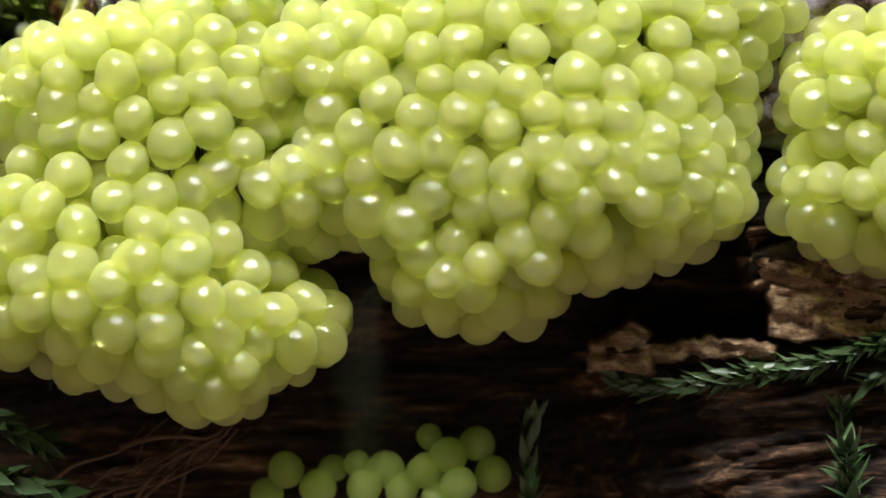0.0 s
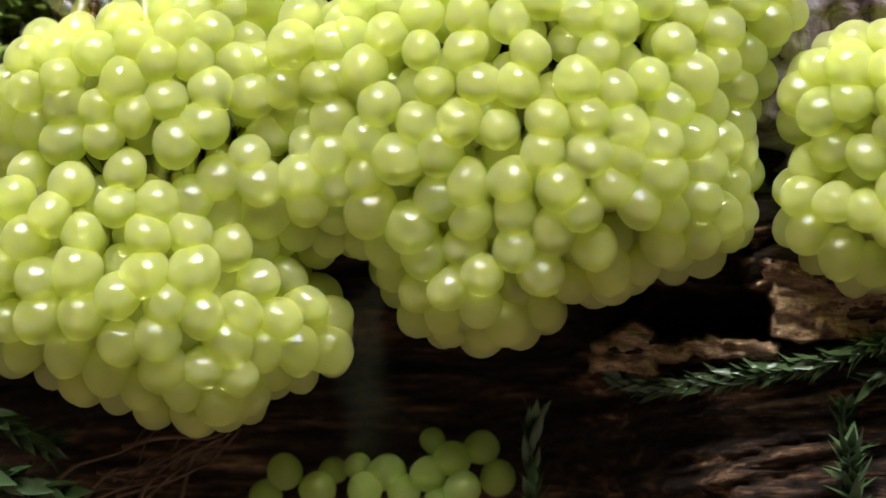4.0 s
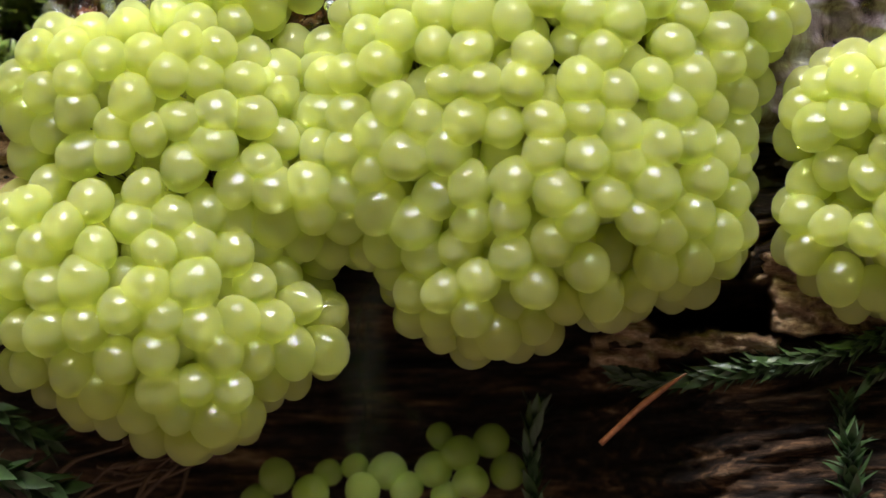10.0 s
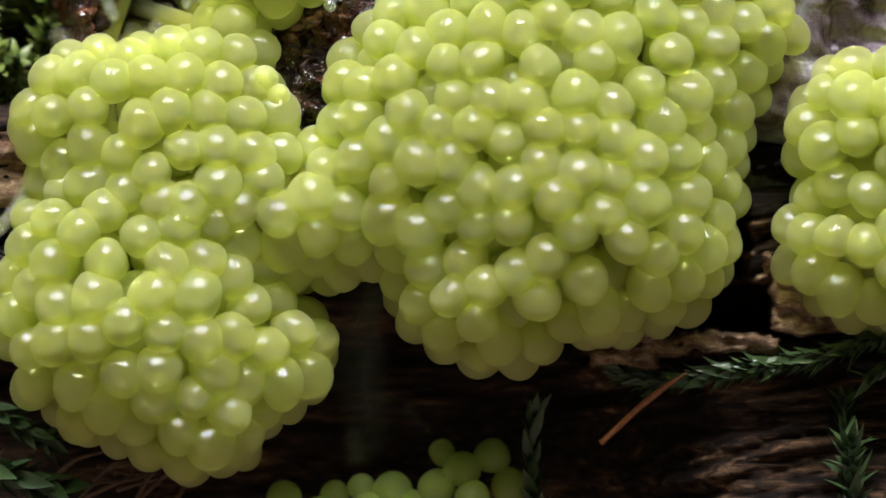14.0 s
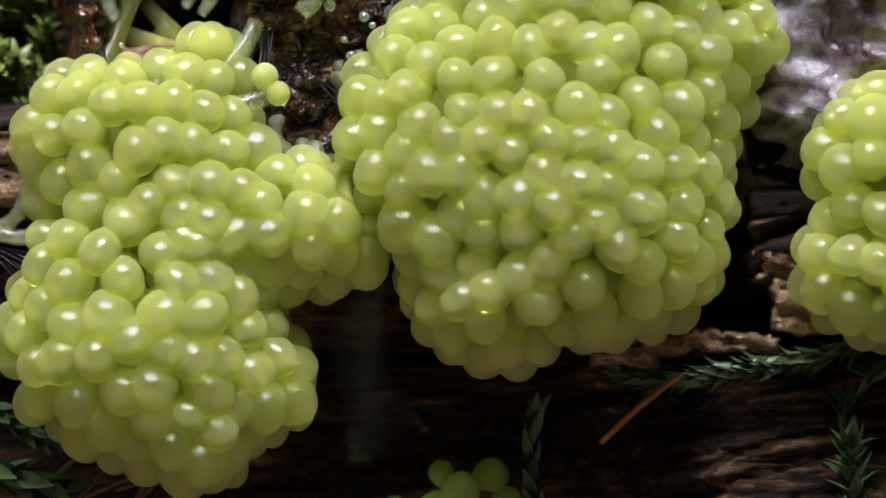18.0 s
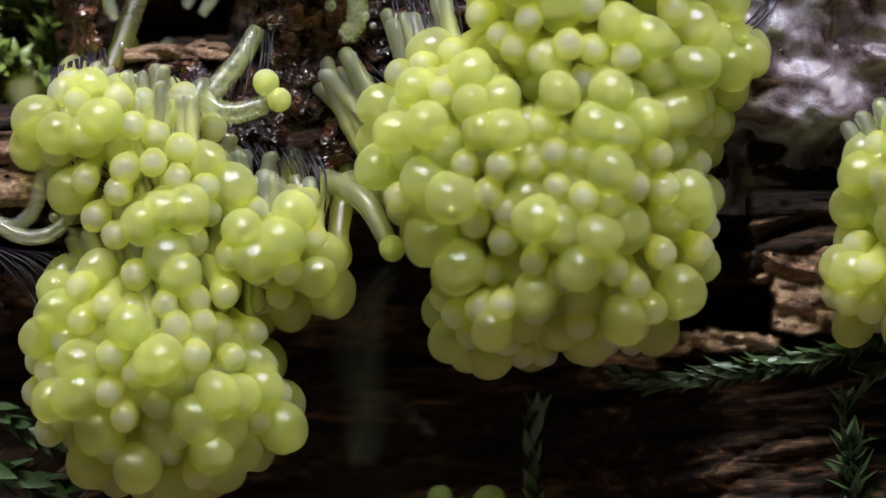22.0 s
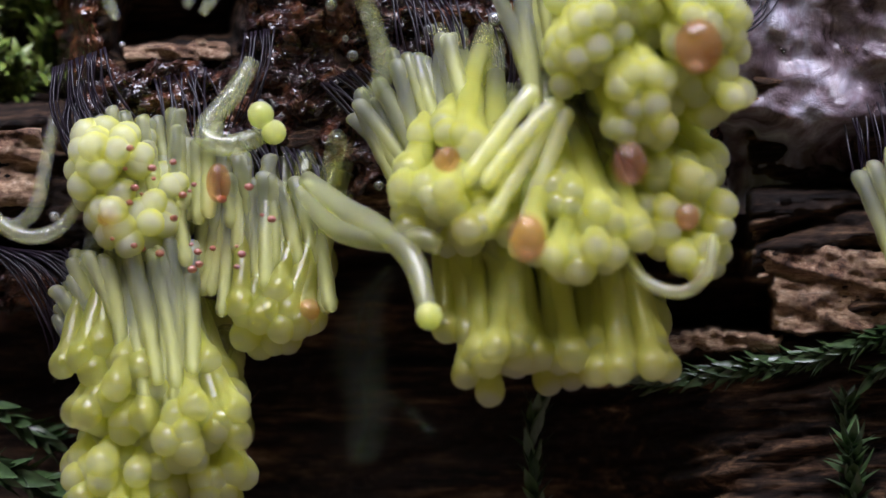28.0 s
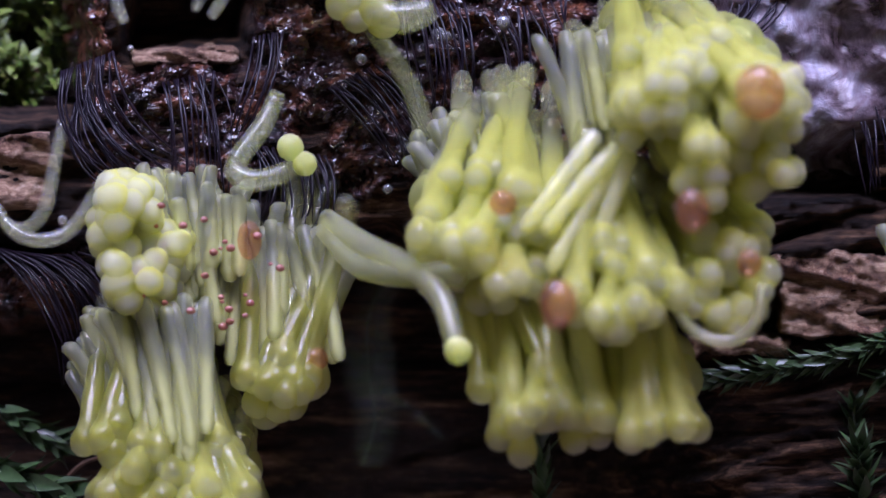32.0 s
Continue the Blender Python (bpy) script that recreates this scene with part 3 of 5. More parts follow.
drift("main", (0, .05), (-1.75, 3.28), (-1.64, 3.25), (-1.3, 3.09), (-1.03, 2.88), (-.83, 2.6), (-.7, 1.92), (-.53, 1.18), (-.5, .71), (-.49, .4), (-.25, -.05))
drift("main", (0, .05), (1.35, 3.99), (1.44, 3.98), (1.5, 3.64), (1.68, 3.3), (1.71, 3.15), (2.01, 3.07), (2.39, 2.72), (2.69, 2.35), (3.28, 2.04), (4.09, 1.53))
drift("main", (.05, .2), (3.43, 2.01), (3.29, 1.94), (3.09, 1.95), (2.94, 1.8), (2.97, 1.63), (3.02, .98), (3.02, .39), (3.13, -.14), (3.2, -.52), (3.54, -1.15))
drift("main", (0, .05), (3.75, 2.73), (3.83, 2.79), (3.69, 2.53), (3.6, 2.35), (3.64, 2.22), (3.76, 1.95), (3.97, 1.35), (4.04, .88), (4.29, .42), (4.72, -.17))
drift("main", (.1, .38), (1.73, -1.05), (1.65, -1.19), (1.65, -1.44), (1.7, -1.5), (1.58, -1.46), (1.67, -1.6), (1.75, -1.96), (1.83, -2.32), (1.91, -2.75), (2.16, -3.29))
drift("main", (-.1, .35), (4.55, .3), (4.46, .13), (4.07, -.11), (3.83, -.21), (3.5, -.6), (3.2, -1.1), (3.25, -1.65), (3.33, -2.21), (3.48, -2.66), (3.69, -3.29))
drift("main", (0, .1), (-2.1, 2.35), (-1.85, 2.39), (-1.58, 2.28), (-1.24, 2.1), (-.96, 1.8), (-.7, 1.34), (-.3, .95), (-.27, .52), (-.25, .08), (-.08, -.4))
drift("main", (0, .2), (.2, .35), (.15, .4), (.23, .3), (.4, .2), (.69, .1), (1.1, -.3), (1.38, -.8), (1.48, -1.35), (1.79, -1.92), (2.16, -2.53))
drift("main", (0, .05), (5.2, 4.0), (5.25, 3.9), (5.2, 3.6), (5.0, 3.4), (4.75, 3.3), (4.55, 3.1), (4.7, 2.9), (4.85, 2.4), (5.1, 1.9), (5.6, 1.1))
drift("main", (0, .05), (2.9, 5.2), (2.95, 5.2), (3.0, 5.0), (3.0, 4.8), (3.05, 4.7), (3.2, 4.5), (3.4, 4.2), (3.6, 3.8), (3.85, 3.2), (4.5, 2.4))
drift("main", (0, .3), (4.1, .1), (4.1, -.35), (4.0, -1.1), (3.8, -1.15), (3.6, -1.35), (3.3, -1.55), (3.15, -1.95), (3.0, -2.4), (3.1, -2.85), (3.3, -3.45))
drift("main", (0, .3), (3.1, -.25), (3.1, -.62), (3.0, -1.1), (2.95, -1.2), (2.8, -1.35), (2.7, -1.6), (2.75, -2.0), (2.8, -2.45), (2.9, -2.9), (3.2, -3.5))
drift("left", (0, .28), (-4.25, -2.85), (-4.35, -3.25), (-4.3, -3.65), (-4.4, -3.95), (-4.45, -4.1), (-4.5, -4.4), (-4.5, -4.9), (-4.4, -5.4), (-4.3, -6.0), (-4.2, -6.8))
drift("left", (-.05, .2), (-8.0, -.9), (-7.85, -1.0), (-7.5, -1.2), (-7.35, -1.4), (-7.15, -1.75), (-6.95, -2.4), (-6.75, -3.0), (-6.55, -3.6), (-6.4, -4.2), (-6.25, -5.0))
drift("main", (0, .1), (5.1, 1.2), (5.05, 1.05), (4.9, .7), (4.75, .5), (4.7, .3), (4.6, .0), (4.6, -.2), (4.65, -.35), (4.8, -.75), (5.1, -1.25))
drift("edge", (0, .35), (6.34, 2.3), (6.31, 2.1), (6.36, 1.9), (6.66, 1.5), (6.9, 1.2), (7.5, .8), (7.95, .4), (8.9, .0), (9.3, -.3), (9.7, -.8))
drift("edge", (0, .6), (8.2, -.05), (8.2, -.3), (8.2, -.55), (8.3, -.9), (8.4, -1.0), (8.7, -1.15), (9.1, -1.5), (10.0, -2.0), (10.4, -2.4), (10.8, -3.0))
drift("small", (-.05, .1), (.21, -3.65), (.31, -3.6), (.36, -3.79), (.36, -4.2), (.31, -4.4), (.31, -4.9), (.31, -5.2), (.31, -5.4), (.31, -5.5), (.31, -5.6))
drift("small", (.1, .05), (-2.3, -4.0), (-2.4, -4.1), (-2.3, -4.4), (-2.2, -5.0), (-2.2, -5.2), (-2.2, -5.4), (-2.2, -5.5), (-2.2, -5.5), (-2.2, -5.5), (-2.2, -5.5))
drift("crest", (0, .05), (-3.4, 4.6), (-3.3, 4.6), (-3.2, 4.6), (-2.6, 5.4), (-2.2, 5.6), (-2.0, 5.5), (-1.8, 5.3), (-1.6, 5.1), (-1.55, 4.75), (-1.25, 4.2))
drift("saddle", (0, .05), (-2.5, 3.2), (-2.6, 2.9), (-2.9, 1.5), (-2.9, .9), (-3.0, .5), (-3.2, .0), (-3.2, -.6), (-3.2, -1.1), (-3.2, -1.7), (-3.2, -2.4))
OUT = {"left": (0, 0, 0, 0, 0, .1, .3, .8, 1.2, 1.6, 1.9, 2.2), "ridge": (0, 0, 0, 0, 0, .1, .2, .5, .8, 1.2, 1.5, 1.8),
       "tail": (0, 0, 0, 0, 0, .1, .2, .4, .6, .9, 1.1, 1.3), "main": (0, 0, 0, 0, 0, .2, .5, 1.3, 2.2, 3.2, 3.8, 4.5),
       "edge": (0, 0, 0, 0, 0, .2, .5, 1.2, 2.0, 3.0, 3.6, 4.2), "small": (0,) * 12, "crest": (0, 0, 0, 0, 0, .3, .6, .9, 1.2, 1.5, 1.8, 2.1), "saddle": (0, 0, 0, -.5, -1.6, -2.8, -4.2, -6, -6, -6, -6, -6)}


def flow(cluster, p, reach=1.3):
    """Where the flesh at plan point p (at 13 s) lies at each of TIMES: local affine blend of the marked spots."""
    S = np.array(SPOTS[cluster], float)
    ref = S[:, REF]
    w = np.exp(-((ref - p) ** 2).sum(1) / (2 * reach ** 2)) + 0.004
    w /= w.sum()
    mid = (w[:, None] * ref).sum(0)
    dev = ref - mid
    cov = (w[:, None, None] * dev[:, :, None] * dev[:, None, :]).sum(0) + np.eye(2) * (0.18 if cluster == "ridge" else 0.3)
    out = []
    for k in range(len(TIMES)):
        move = S[:, k] - ref
        mean = (w[:, None] * move).sum(0)
        lin = (w[:, None, None] * (move - mean)[:, :, None] * dev[:, None, :]).sum(0) @ np.linalg.inv(cov)
        out.append(p + mean + lin @ (np.asarray(p) - mid))
    return out


# ---- slime mould clusters ----
LOBES = {  # u, v, half width, half height, middle depth, half depth
    "left": [(-5.3, .5, 1.3, .8, .4, 1.1), (-5.3, -1.25, 2.4, 1.95, .5, 1.6), (-6.5, .15, .95, .75, .6, 1.1), (-4.35, -2.95, .95, .65, .5, 1.1), (-2.85, -1.85, .7, .7, .4, .9)],
    "ridge": [(-5.0, 2.2, 1.4, 1.0, .5, .95), (-6.44, 2.6, .8, .8, .5, .9), (-5.14, 2.9, 1.15, .65, .5, .9), (-3.8, 3.6, .6, .5, .3, .6), (-6.0, 1.6, .75, .45, .3, .7),
              (-4.9, 1.5, .9, .85, .6, .9), (-3.6, 2.0, .65, .85, .6, .8), (-4.2, 1.15, .7, .55, .5, .8)],
    "tail": [(-2.85, .9, .9, .75, .6, .9), (-2.0, .45, .75, .75, .5, .9)],
    "main": [(1.9, 2.0, 2.8, 2.3, .6, 1.75), (-.6, 1.4, .9, 1.1, .4, 1.25), (-1.2, 1.3, .8, .8, .4, 1.0), (2.4, .7, 2.6, 1.95, .6, 1.7), (.9, -.9, 1.45, .9, .5, 1.4), (2.2, 3.2, 3.2, 1.85, .6, 1.55), (-.45, 2.75, 1.35, 1.4, .6, 1.3), (3.0, -.5, 1.5, .6, .5, 1.0),
             (2.7, 5.3, 2.9, 1.2, .6, 1.3), (5.5, 4.0, .55, .5, .4, .8), (-.4, .2, .45, .6, .5, .9)],
    "edge": [(8.1, 2.1, 1.85, 1.35, .6, 1.3), (8.0, .25, 1.8, 1.1, .6, 1.2), (8.3, -.4, 1.3, .6, .5, 1.0)],
    "small": [(.40, -3.85, .75, .75, -.9, .7), (-2.0, -4.5, 1.45, .7, -1.0, .5)],
    "crest": [(-3.3, 4.6, .9, .4, .3, .7)],
    "saddle": [(-2.9, 1.5, 1.0, 1.0, .5, 1.2), (-1.7, 1.5, .9, .9, .4, 1.1)],
}
SMOOTH = 3.2     # how sharply neighbouring lobes meet
GAP = {"saddle": 0.62}
SWELLINGS, SHADED_GREEN_SWELLINGS, STALKS = [], [], []
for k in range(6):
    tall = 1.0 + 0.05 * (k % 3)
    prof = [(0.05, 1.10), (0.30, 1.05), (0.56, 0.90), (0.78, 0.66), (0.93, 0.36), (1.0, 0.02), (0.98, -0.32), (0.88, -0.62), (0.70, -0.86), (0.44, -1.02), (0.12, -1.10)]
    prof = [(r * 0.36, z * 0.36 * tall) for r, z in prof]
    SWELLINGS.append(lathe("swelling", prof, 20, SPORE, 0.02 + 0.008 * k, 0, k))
    SHADED_GREEN_SWELLINGS.append(SWELLINGS[k].copy())
    SHADED_GREEN_SWELLINGS[k].materials[0] = SHADED_GREEN_SPORE
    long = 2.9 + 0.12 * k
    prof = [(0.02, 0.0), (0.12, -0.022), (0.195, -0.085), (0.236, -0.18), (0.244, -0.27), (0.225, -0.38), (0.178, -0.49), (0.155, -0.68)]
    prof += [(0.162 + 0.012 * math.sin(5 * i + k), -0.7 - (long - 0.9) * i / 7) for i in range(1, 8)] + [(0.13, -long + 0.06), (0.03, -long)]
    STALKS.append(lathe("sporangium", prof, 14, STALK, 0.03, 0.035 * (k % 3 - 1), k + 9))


def skin_of(lobes, X):
    """The smoothed hull of the lobes: how far the points X lie outside it, and the way out."""
    L = np.array(lobes, float)
    C, R = L[:, (0, 1, 4)], L[:, (2, 3, 5)]
    G = R.prod(1) ** (1 / 3)
    Q = (X[:, None] - C[None]) / R[None]
    rho = np.sqrt((Q ** 2).sum(-1)) + 1e-6
    d = (rho - 1) * G
    e = np.exp(-SMOOTH * np.clip(d, -2, 6))
    far = -np.log(e.sum(1) + 1e-9) / SMOOTH
    wt = e / e.sum(1)[:, None]
    grad = (wt[..., None] * (Q / R[None] / rho[..., None] * G[None, :, None])).sum(1)
    return far, grad, np.argmin(d, 1)


def settle(lobes, X):
    """Draw the points X onto the hull."""
    for _ in range(3):
        far, grad, _ = skin_of(lobes, X)
        X = X - (far / ((grad ** 2).sum(1) + 1e-4))[:, None] * grad * 0.8
    return X


def scatter(names, gap, rnd, inset=0.0):
    """Closely packed spots on the front of the clusters' common hull: cluster, plan point with depth, and way out."""
    lobes, owner = [], []
    for n in names:
        for u, v, a, b, w0, c in LOBES[n]:
            if min(a, b, c) > inset + 0.3:
                lobes.append((u, v, a - inset, b - inset, w0, c - inset))
                owner.append(n)
    pool = []
    for lu, lv, a, b, w0, c in lobes:
        for _ in range(int(700 * (a * b) ** 0.5 + 300)):
            q = Vector((rnd.gauss(0, 1), rnd.gauss(0, 1), rnd.gauss(0, 1))).normalized()
            if q.z > -0.2:
                pool.append((lu + a * q.x, lv + b * q.y, w0 + c * q.z))
    P = np.array(pool)
    P = P[skin_of(lobes, P)[0] > -0.45]
    P = settle(lobes, P)
    free, near, kept, i = np.ones(len(P), bool), np.full(len(P), 9.0), [], 0
    while True:
        # next comes the free spot that lies nearest to those taken, so that they pack closely
        kept.append(i)
        d = np.sqrt(((P - P[i]) ** 2).sum(1))
        free &= d >= gap
        near = np.minimum(near, d)
        if not free.any():
            break
        i = int(np.argmin(np.where(free, near, 99)))
    X = P[kept]
    for _ in range(50):
        dif = X[:, None] - X[None]
        dist = np.sqrt((dif ** 2).sum(-1)) + np.eye(len(X)) * 9 + 1e-6
        X = X + (dif / dist[..., None] * np.clip(gap * 1.12 - dist, 0, None)[..., None]).sum(1) * 0.22
        X[:, 2] = np.maximum(X[:, 2], 0.0)
        X = settle(lobes, X)
    _, grad, which = skin_of(lobes, X)
    return [(owner[j], x, Vector(g).normalized()) for x, g, j in zip(X, grad, which) if abs(skin_of(lobes, x[None])[0][0]) < 0.15]


MOVES = []       # (object, rows)


def frame_of(tip, roll):
    """A turn whose z axis points along tip (plan axes u, v, w)."""
    z = Vector((tip[0], -tip[2], tip[1])).normalized()
    return z.to_track_quat("Z", "Y").to_matrix().to_4x4() @ Matrix.Rotation(roll, 4, "Z")


def blend(a, b, f):
    return a + (b - a) * f


# where the bunches of long stalks hang at 30 s: middle of the heads (u, v), half width and height, root (u, v), depth of heads and of root
BUNCHES = {
    "main": [((4.1, 3.2), (1.5, .95), (2.9, 4.9), 4.6, 1.4), ((4.6, 1.9), (1.1, .45), (3.3, 3.6), 4.8, 1.8), ((.05, .65), (1.15, .8), (.25, 2.9), 3.9, .9), ((2.6, -.25), (.8, .42), (2.5, 2.0), 5.0, 2.2),
             ((4.75, .1), (.65, .7), (3.7, 1.7), 4.0, 1.2), ((1.2, -3.3), (1.15, .5), (.95, -.6), 4.2, 2.6), ((3.4, -3.15), (1.1, .5), (2.8, -.6), 4.2, 2.6)],
    "left": [((-5.75, -3.45), (.9, .5), (-5.5, -.9), 2.6, .9), ((-4.2, -3.8), (.8, .55), (-4.7, -1.2), 2.6, .9), ((-5.1, -5.1), (1.6, .8), (-5.1, -2.8), 2.4, .4)],
    "ridge": [((-6.05, .95), (.55, .6), (-5.6, 1.4), 2.3, -.6), ((-5.3, .1), (.6, .5), (-4.9, .8), 2.6, -.5)],
    "tail": [((-3.35, -2.3), (.75, .5), (-2.9, .3), 2.2, .9)],
    "saddle": [((-3.2, -1.7), (.5, .5), (-3.0, .4), -5.0, -6.0)],
    "edge": [((10.7, -1.0), (1.2, 1.5), (9.6, 1.2), 3.5, 1.5)],
    "crest": [((-1.55, 4.75), (.8, .5), (-2.2, 6.0), 2.4, 1.0)],
}
TUFT = 0.78
HANG = (0, 0, 0, 0, 0, 0, .02, .18, .52, .9, 1, 1)
DRY = TIMES.index(30)
FINE = (0, 3.5, 6, 9, 13, 17, 19, 20, 21, 22, 23, 24.5, 25.5, 28, 30, 32)


def gather(spots):
    """Where the heads of the spots hang at 30 s: bunch, place (u, v, w) and tuft; heads of one bunch push one another apart."""
    made = []
    for cluster, p, _ in spots:
        u, v = flow(cluster, np.array(p[:2]))[DRY]
        best = min(BUNCHES[cluster], key=lambda b: ((u - b[0][0]) / b[1][0]) ** 2 + ((v - b[0][1]) / b[1][1]) ** 2)
        mid, half, _, deep, _ = best
        q = np.array([(u - mid[0]) / half[0], (v - mid[1]) / half[1]])
        q = q / (1 + np.sqrt((q ** 2).sum()) ** 3) ** (1 / 3)
        dome = math.sqrt(max(0, 1 - float((q ** 2).sum())))
        made.append([best, np.array([mid[0] + q[0] * half[0], mid[1] + q[1] * half[1], deep + dome * min(half) * 0.9 - 0.6])])
    for bunch in {id(m[0]): m[0] for m in made}.values():
        mine = [i for i, m in enumerate(made) if m[0] is bunch]
        X = np.array([made[i][1] for i in mine])
        for _ in range(40):
            dif = X[:, None] - X[None]
            dist = np.sqrt((dif ** 2).sum(-1)) + np.eye(len(X)) * 9 + 1e-6
            X = X + (dif / dist[..., None] * np.clip(0.40 - dist, 0, None)[..., None]).sum(1) * np.array([0.2, 0.2, 0.26])
        for i, x in zip(mine, X):
            made[i][1] = x
    return made


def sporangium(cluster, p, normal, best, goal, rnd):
    """One sporangium: a thin stalk with a rounded head, and round the head a wide wet swelling, that later slides out
    of sight behind, in place of a berry that shrinks.
    """
    holder = MOULD[cluster]
    kind = rnd.randrange(6)
    ob = part("sporangium", STALKS[kind], holder)
    ob.scale = (MM * rnd.uniform(1.0, 1.2),) * 3
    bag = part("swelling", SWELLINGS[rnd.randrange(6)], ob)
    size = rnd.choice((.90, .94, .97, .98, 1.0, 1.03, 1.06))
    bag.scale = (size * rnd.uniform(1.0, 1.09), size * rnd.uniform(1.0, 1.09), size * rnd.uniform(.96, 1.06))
    uv = flow(cluster, np.array(p[:2]))
    roll, late = rnd.random() * 6.28, rnd.uniform(.85, 1.1)
    ph = [rnd.random() * 6.28 for _ in range(2)]
    early = Vector((normal.x * 0.85, (0.35 * normal.y if normal.y > 0 else normal.y) - 0.38, max(normal.z, 0.75))).normalized()
    mid, half, root, _, root_deep = best
    key = round(goal[0] / TUFT), round(goal[1] / TUFT)
    own = random.Random(key[0] * 131 + key[1] * 17 + 5)
    tuft = np.array([(key[0] + own.uniform(-.2, .2)) * TUFT, (key[1] + own.uniform(-.2, .2)) * TUFT])
    splay = Vector((own.uniform(-.2, .2), own.uniform(-.12, .12), own.uniform(-.1, .2)))
    drawn = own.choice((-.35, -.15, 0, .15, .5, .8)) + rnd.uniform(-.1, .14)
    hang = Vector((goal[0] - root[0] - .45 * (goal[0] - mid[0]), goal[1] - root[1] - .45 * (goal[1] - mid[1]), goal[2] - root_deep)).normalized()
    hang = (hang + splay).normalized()
    place = (*(goal[:2] + 0.14 * (tuft - goal[:2])), goal[2])
    offset = (place[0] - uv[DRY][0] - hang.x * drawn, place[1] - uv[DRY][1] - hang.y * drawn, place[2] - hang.z * drawn)
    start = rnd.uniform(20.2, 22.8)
    rows = []
    for t in FINE:
        f = min(1, float(np.interp(t, TIMES, HANG)) * late)
        out = float(np.interp(t, TIMES, OUT[cluster]))
        spot = [float(np.interp(t, TIMES, [q[i] for q in uv])) for i in (0, 1)]
        withdrawn = min(1, max(0, (t - start) / 1.3))
        u = spot[0] + 0.05 * math.sin(0.9 * t + ph[0]) * (1 - f) + offset[0] * f
        v = spot[1] + 0.05 * math.sin(1.1 * t + ph[1]) * (1 - f) + offset[1] * f
        w = p[2] + out * (1.0 if cluster == "saddle" else (0.45 + 0.35 * p[2]) / 1.1)
        w = blend(w, offset[2] + out - OUT[cluster][DRY], f)
        tip = early.lerp(hang, f).normalized()
        ahead = blend(-0.42, 0.30, withdrawn) * (1 - f)
        rows.append((t, Matrix.Translation(at(u + tip.x * ahead, v + tip.y * ahead, w + tip.z * ahead) - holder.location) @ frame_of(tip, roll)))
    MOVES.append((ob, rows))
    # the wide swelling is hidden behind, so that only the thin head shows
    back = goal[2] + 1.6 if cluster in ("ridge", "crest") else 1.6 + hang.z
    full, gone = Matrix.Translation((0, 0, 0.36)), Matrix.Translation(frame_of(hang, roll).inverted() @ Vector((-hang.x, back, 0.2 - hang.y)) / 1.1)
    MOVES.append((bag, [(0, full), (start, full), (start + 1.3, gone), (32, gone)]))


CLUSTER_LABELS = {
    "left": "hanging lump of yellow-green translucent slime mould sporangia",
    "ridge": "knobbly ridge of yellow-green slime mould sporangia on the log",
    "tail": "small bridge of yellow slime mould sporangia between two lumps",
    "main": "large bulging mass of glossy yellow-green slime mould sporangia",
    "edge": "rounded lump of yellow-green slime mould beside the white slime",
    "small": "small green group of slime mould balls low on the log",
    "crest": "yellow bunch of slime mould sporangia above the dark film",
    "saddle": "yellow slime mould sporangia filling the saddle of the ridge"}
MOULD = {}
for name, label in CLUSTER_LABELS.items():
    lu, lv, _, _, w0, _ = LOBES[name][0]
    MOULD[name] = thing("slime_mould", at(lu, lv, 0), label, "slime mould", "slime mould clusters on the log")
rnd = random.Random(61)
for u, v, w, r in ((.87, -3.57, -1.2, .33), (.33, -3.8, -.9, .34), (-.02, -3.5, -1.3, .25), (-.12, -4.1, -.9, .34), (1.17, -4.1, -1.1, .34), (.52, -4.3, -.7, .33), (-.92, -4.15, -1.1, .36),
                   (-1.48, -4.08, -1.3, .25), (-2.85, -4.28, -1.2, .34), (-1.35, -4.5, -.9, .33), (-.6, -4.45, -1.0, .32), (-2.25, -4.55, -1.1, .33), (-3.2, -4.7, -1.2, .3), (-1.95, -4.2, -1.5, .26), (.1, -4.6, -.9, .3)):
    ob = part("sporangium", SHADED_GREEN_SWELLINGS[rnd.randrange(6)], MOULD["small"])
    ob.scale = (r / .37 * MM,) * 3
    MOVES.append((ob, [(t, Matrix.Translation(at(*q, w) - MOULD["small"].location) @ frame_of((rnd.uniform(-.2, .2), -.2, 1), 0)) for t, q in zip(TIMES, flow("small", np.array([u, v])))]))
for i, names in enumerate((("left", "ridge", "tail", "main"), ("saddle",), ("edge",), ("crest",))):
    rnd = random.Random(100 + i)
    spots = scatter(names, GAP.get(names[0], 0.585), rnd)
    if names[0] in ("left", "edge"):
        spots += scatter(names, 0.60, rnd, 0.48)
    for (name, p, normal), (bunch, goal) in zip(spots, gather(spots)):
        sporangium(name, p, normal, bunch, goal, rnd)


# ---- pale tubes at the upper ends of the clusters ----
TUBES = {}
for k in range(6):
    L = 1.5 + 0.22 * k
    prof = [(0.05, 0.10), (0.13, 0.05), (0.175, -0.08)] + [(0.165 + 0.012 * math.sin(9 * i + k), -0.2 - i * (L - 0.3) / 9) for i in range(10)] + [(0.12, -L + 0.03), (0.05, -L)]
    TUBES[k] = lathe("tube", prof, 12, TUBE, 0.05, 0.07 * (k % 3 - 1), k + 31, core=CORE)
TUBE_Y = {}
for k in range(4):
    me = TUBES[k].copy()
    me.materials[0] = me.materials[1] = STEM_Y
    TUBE_Y[k] = me


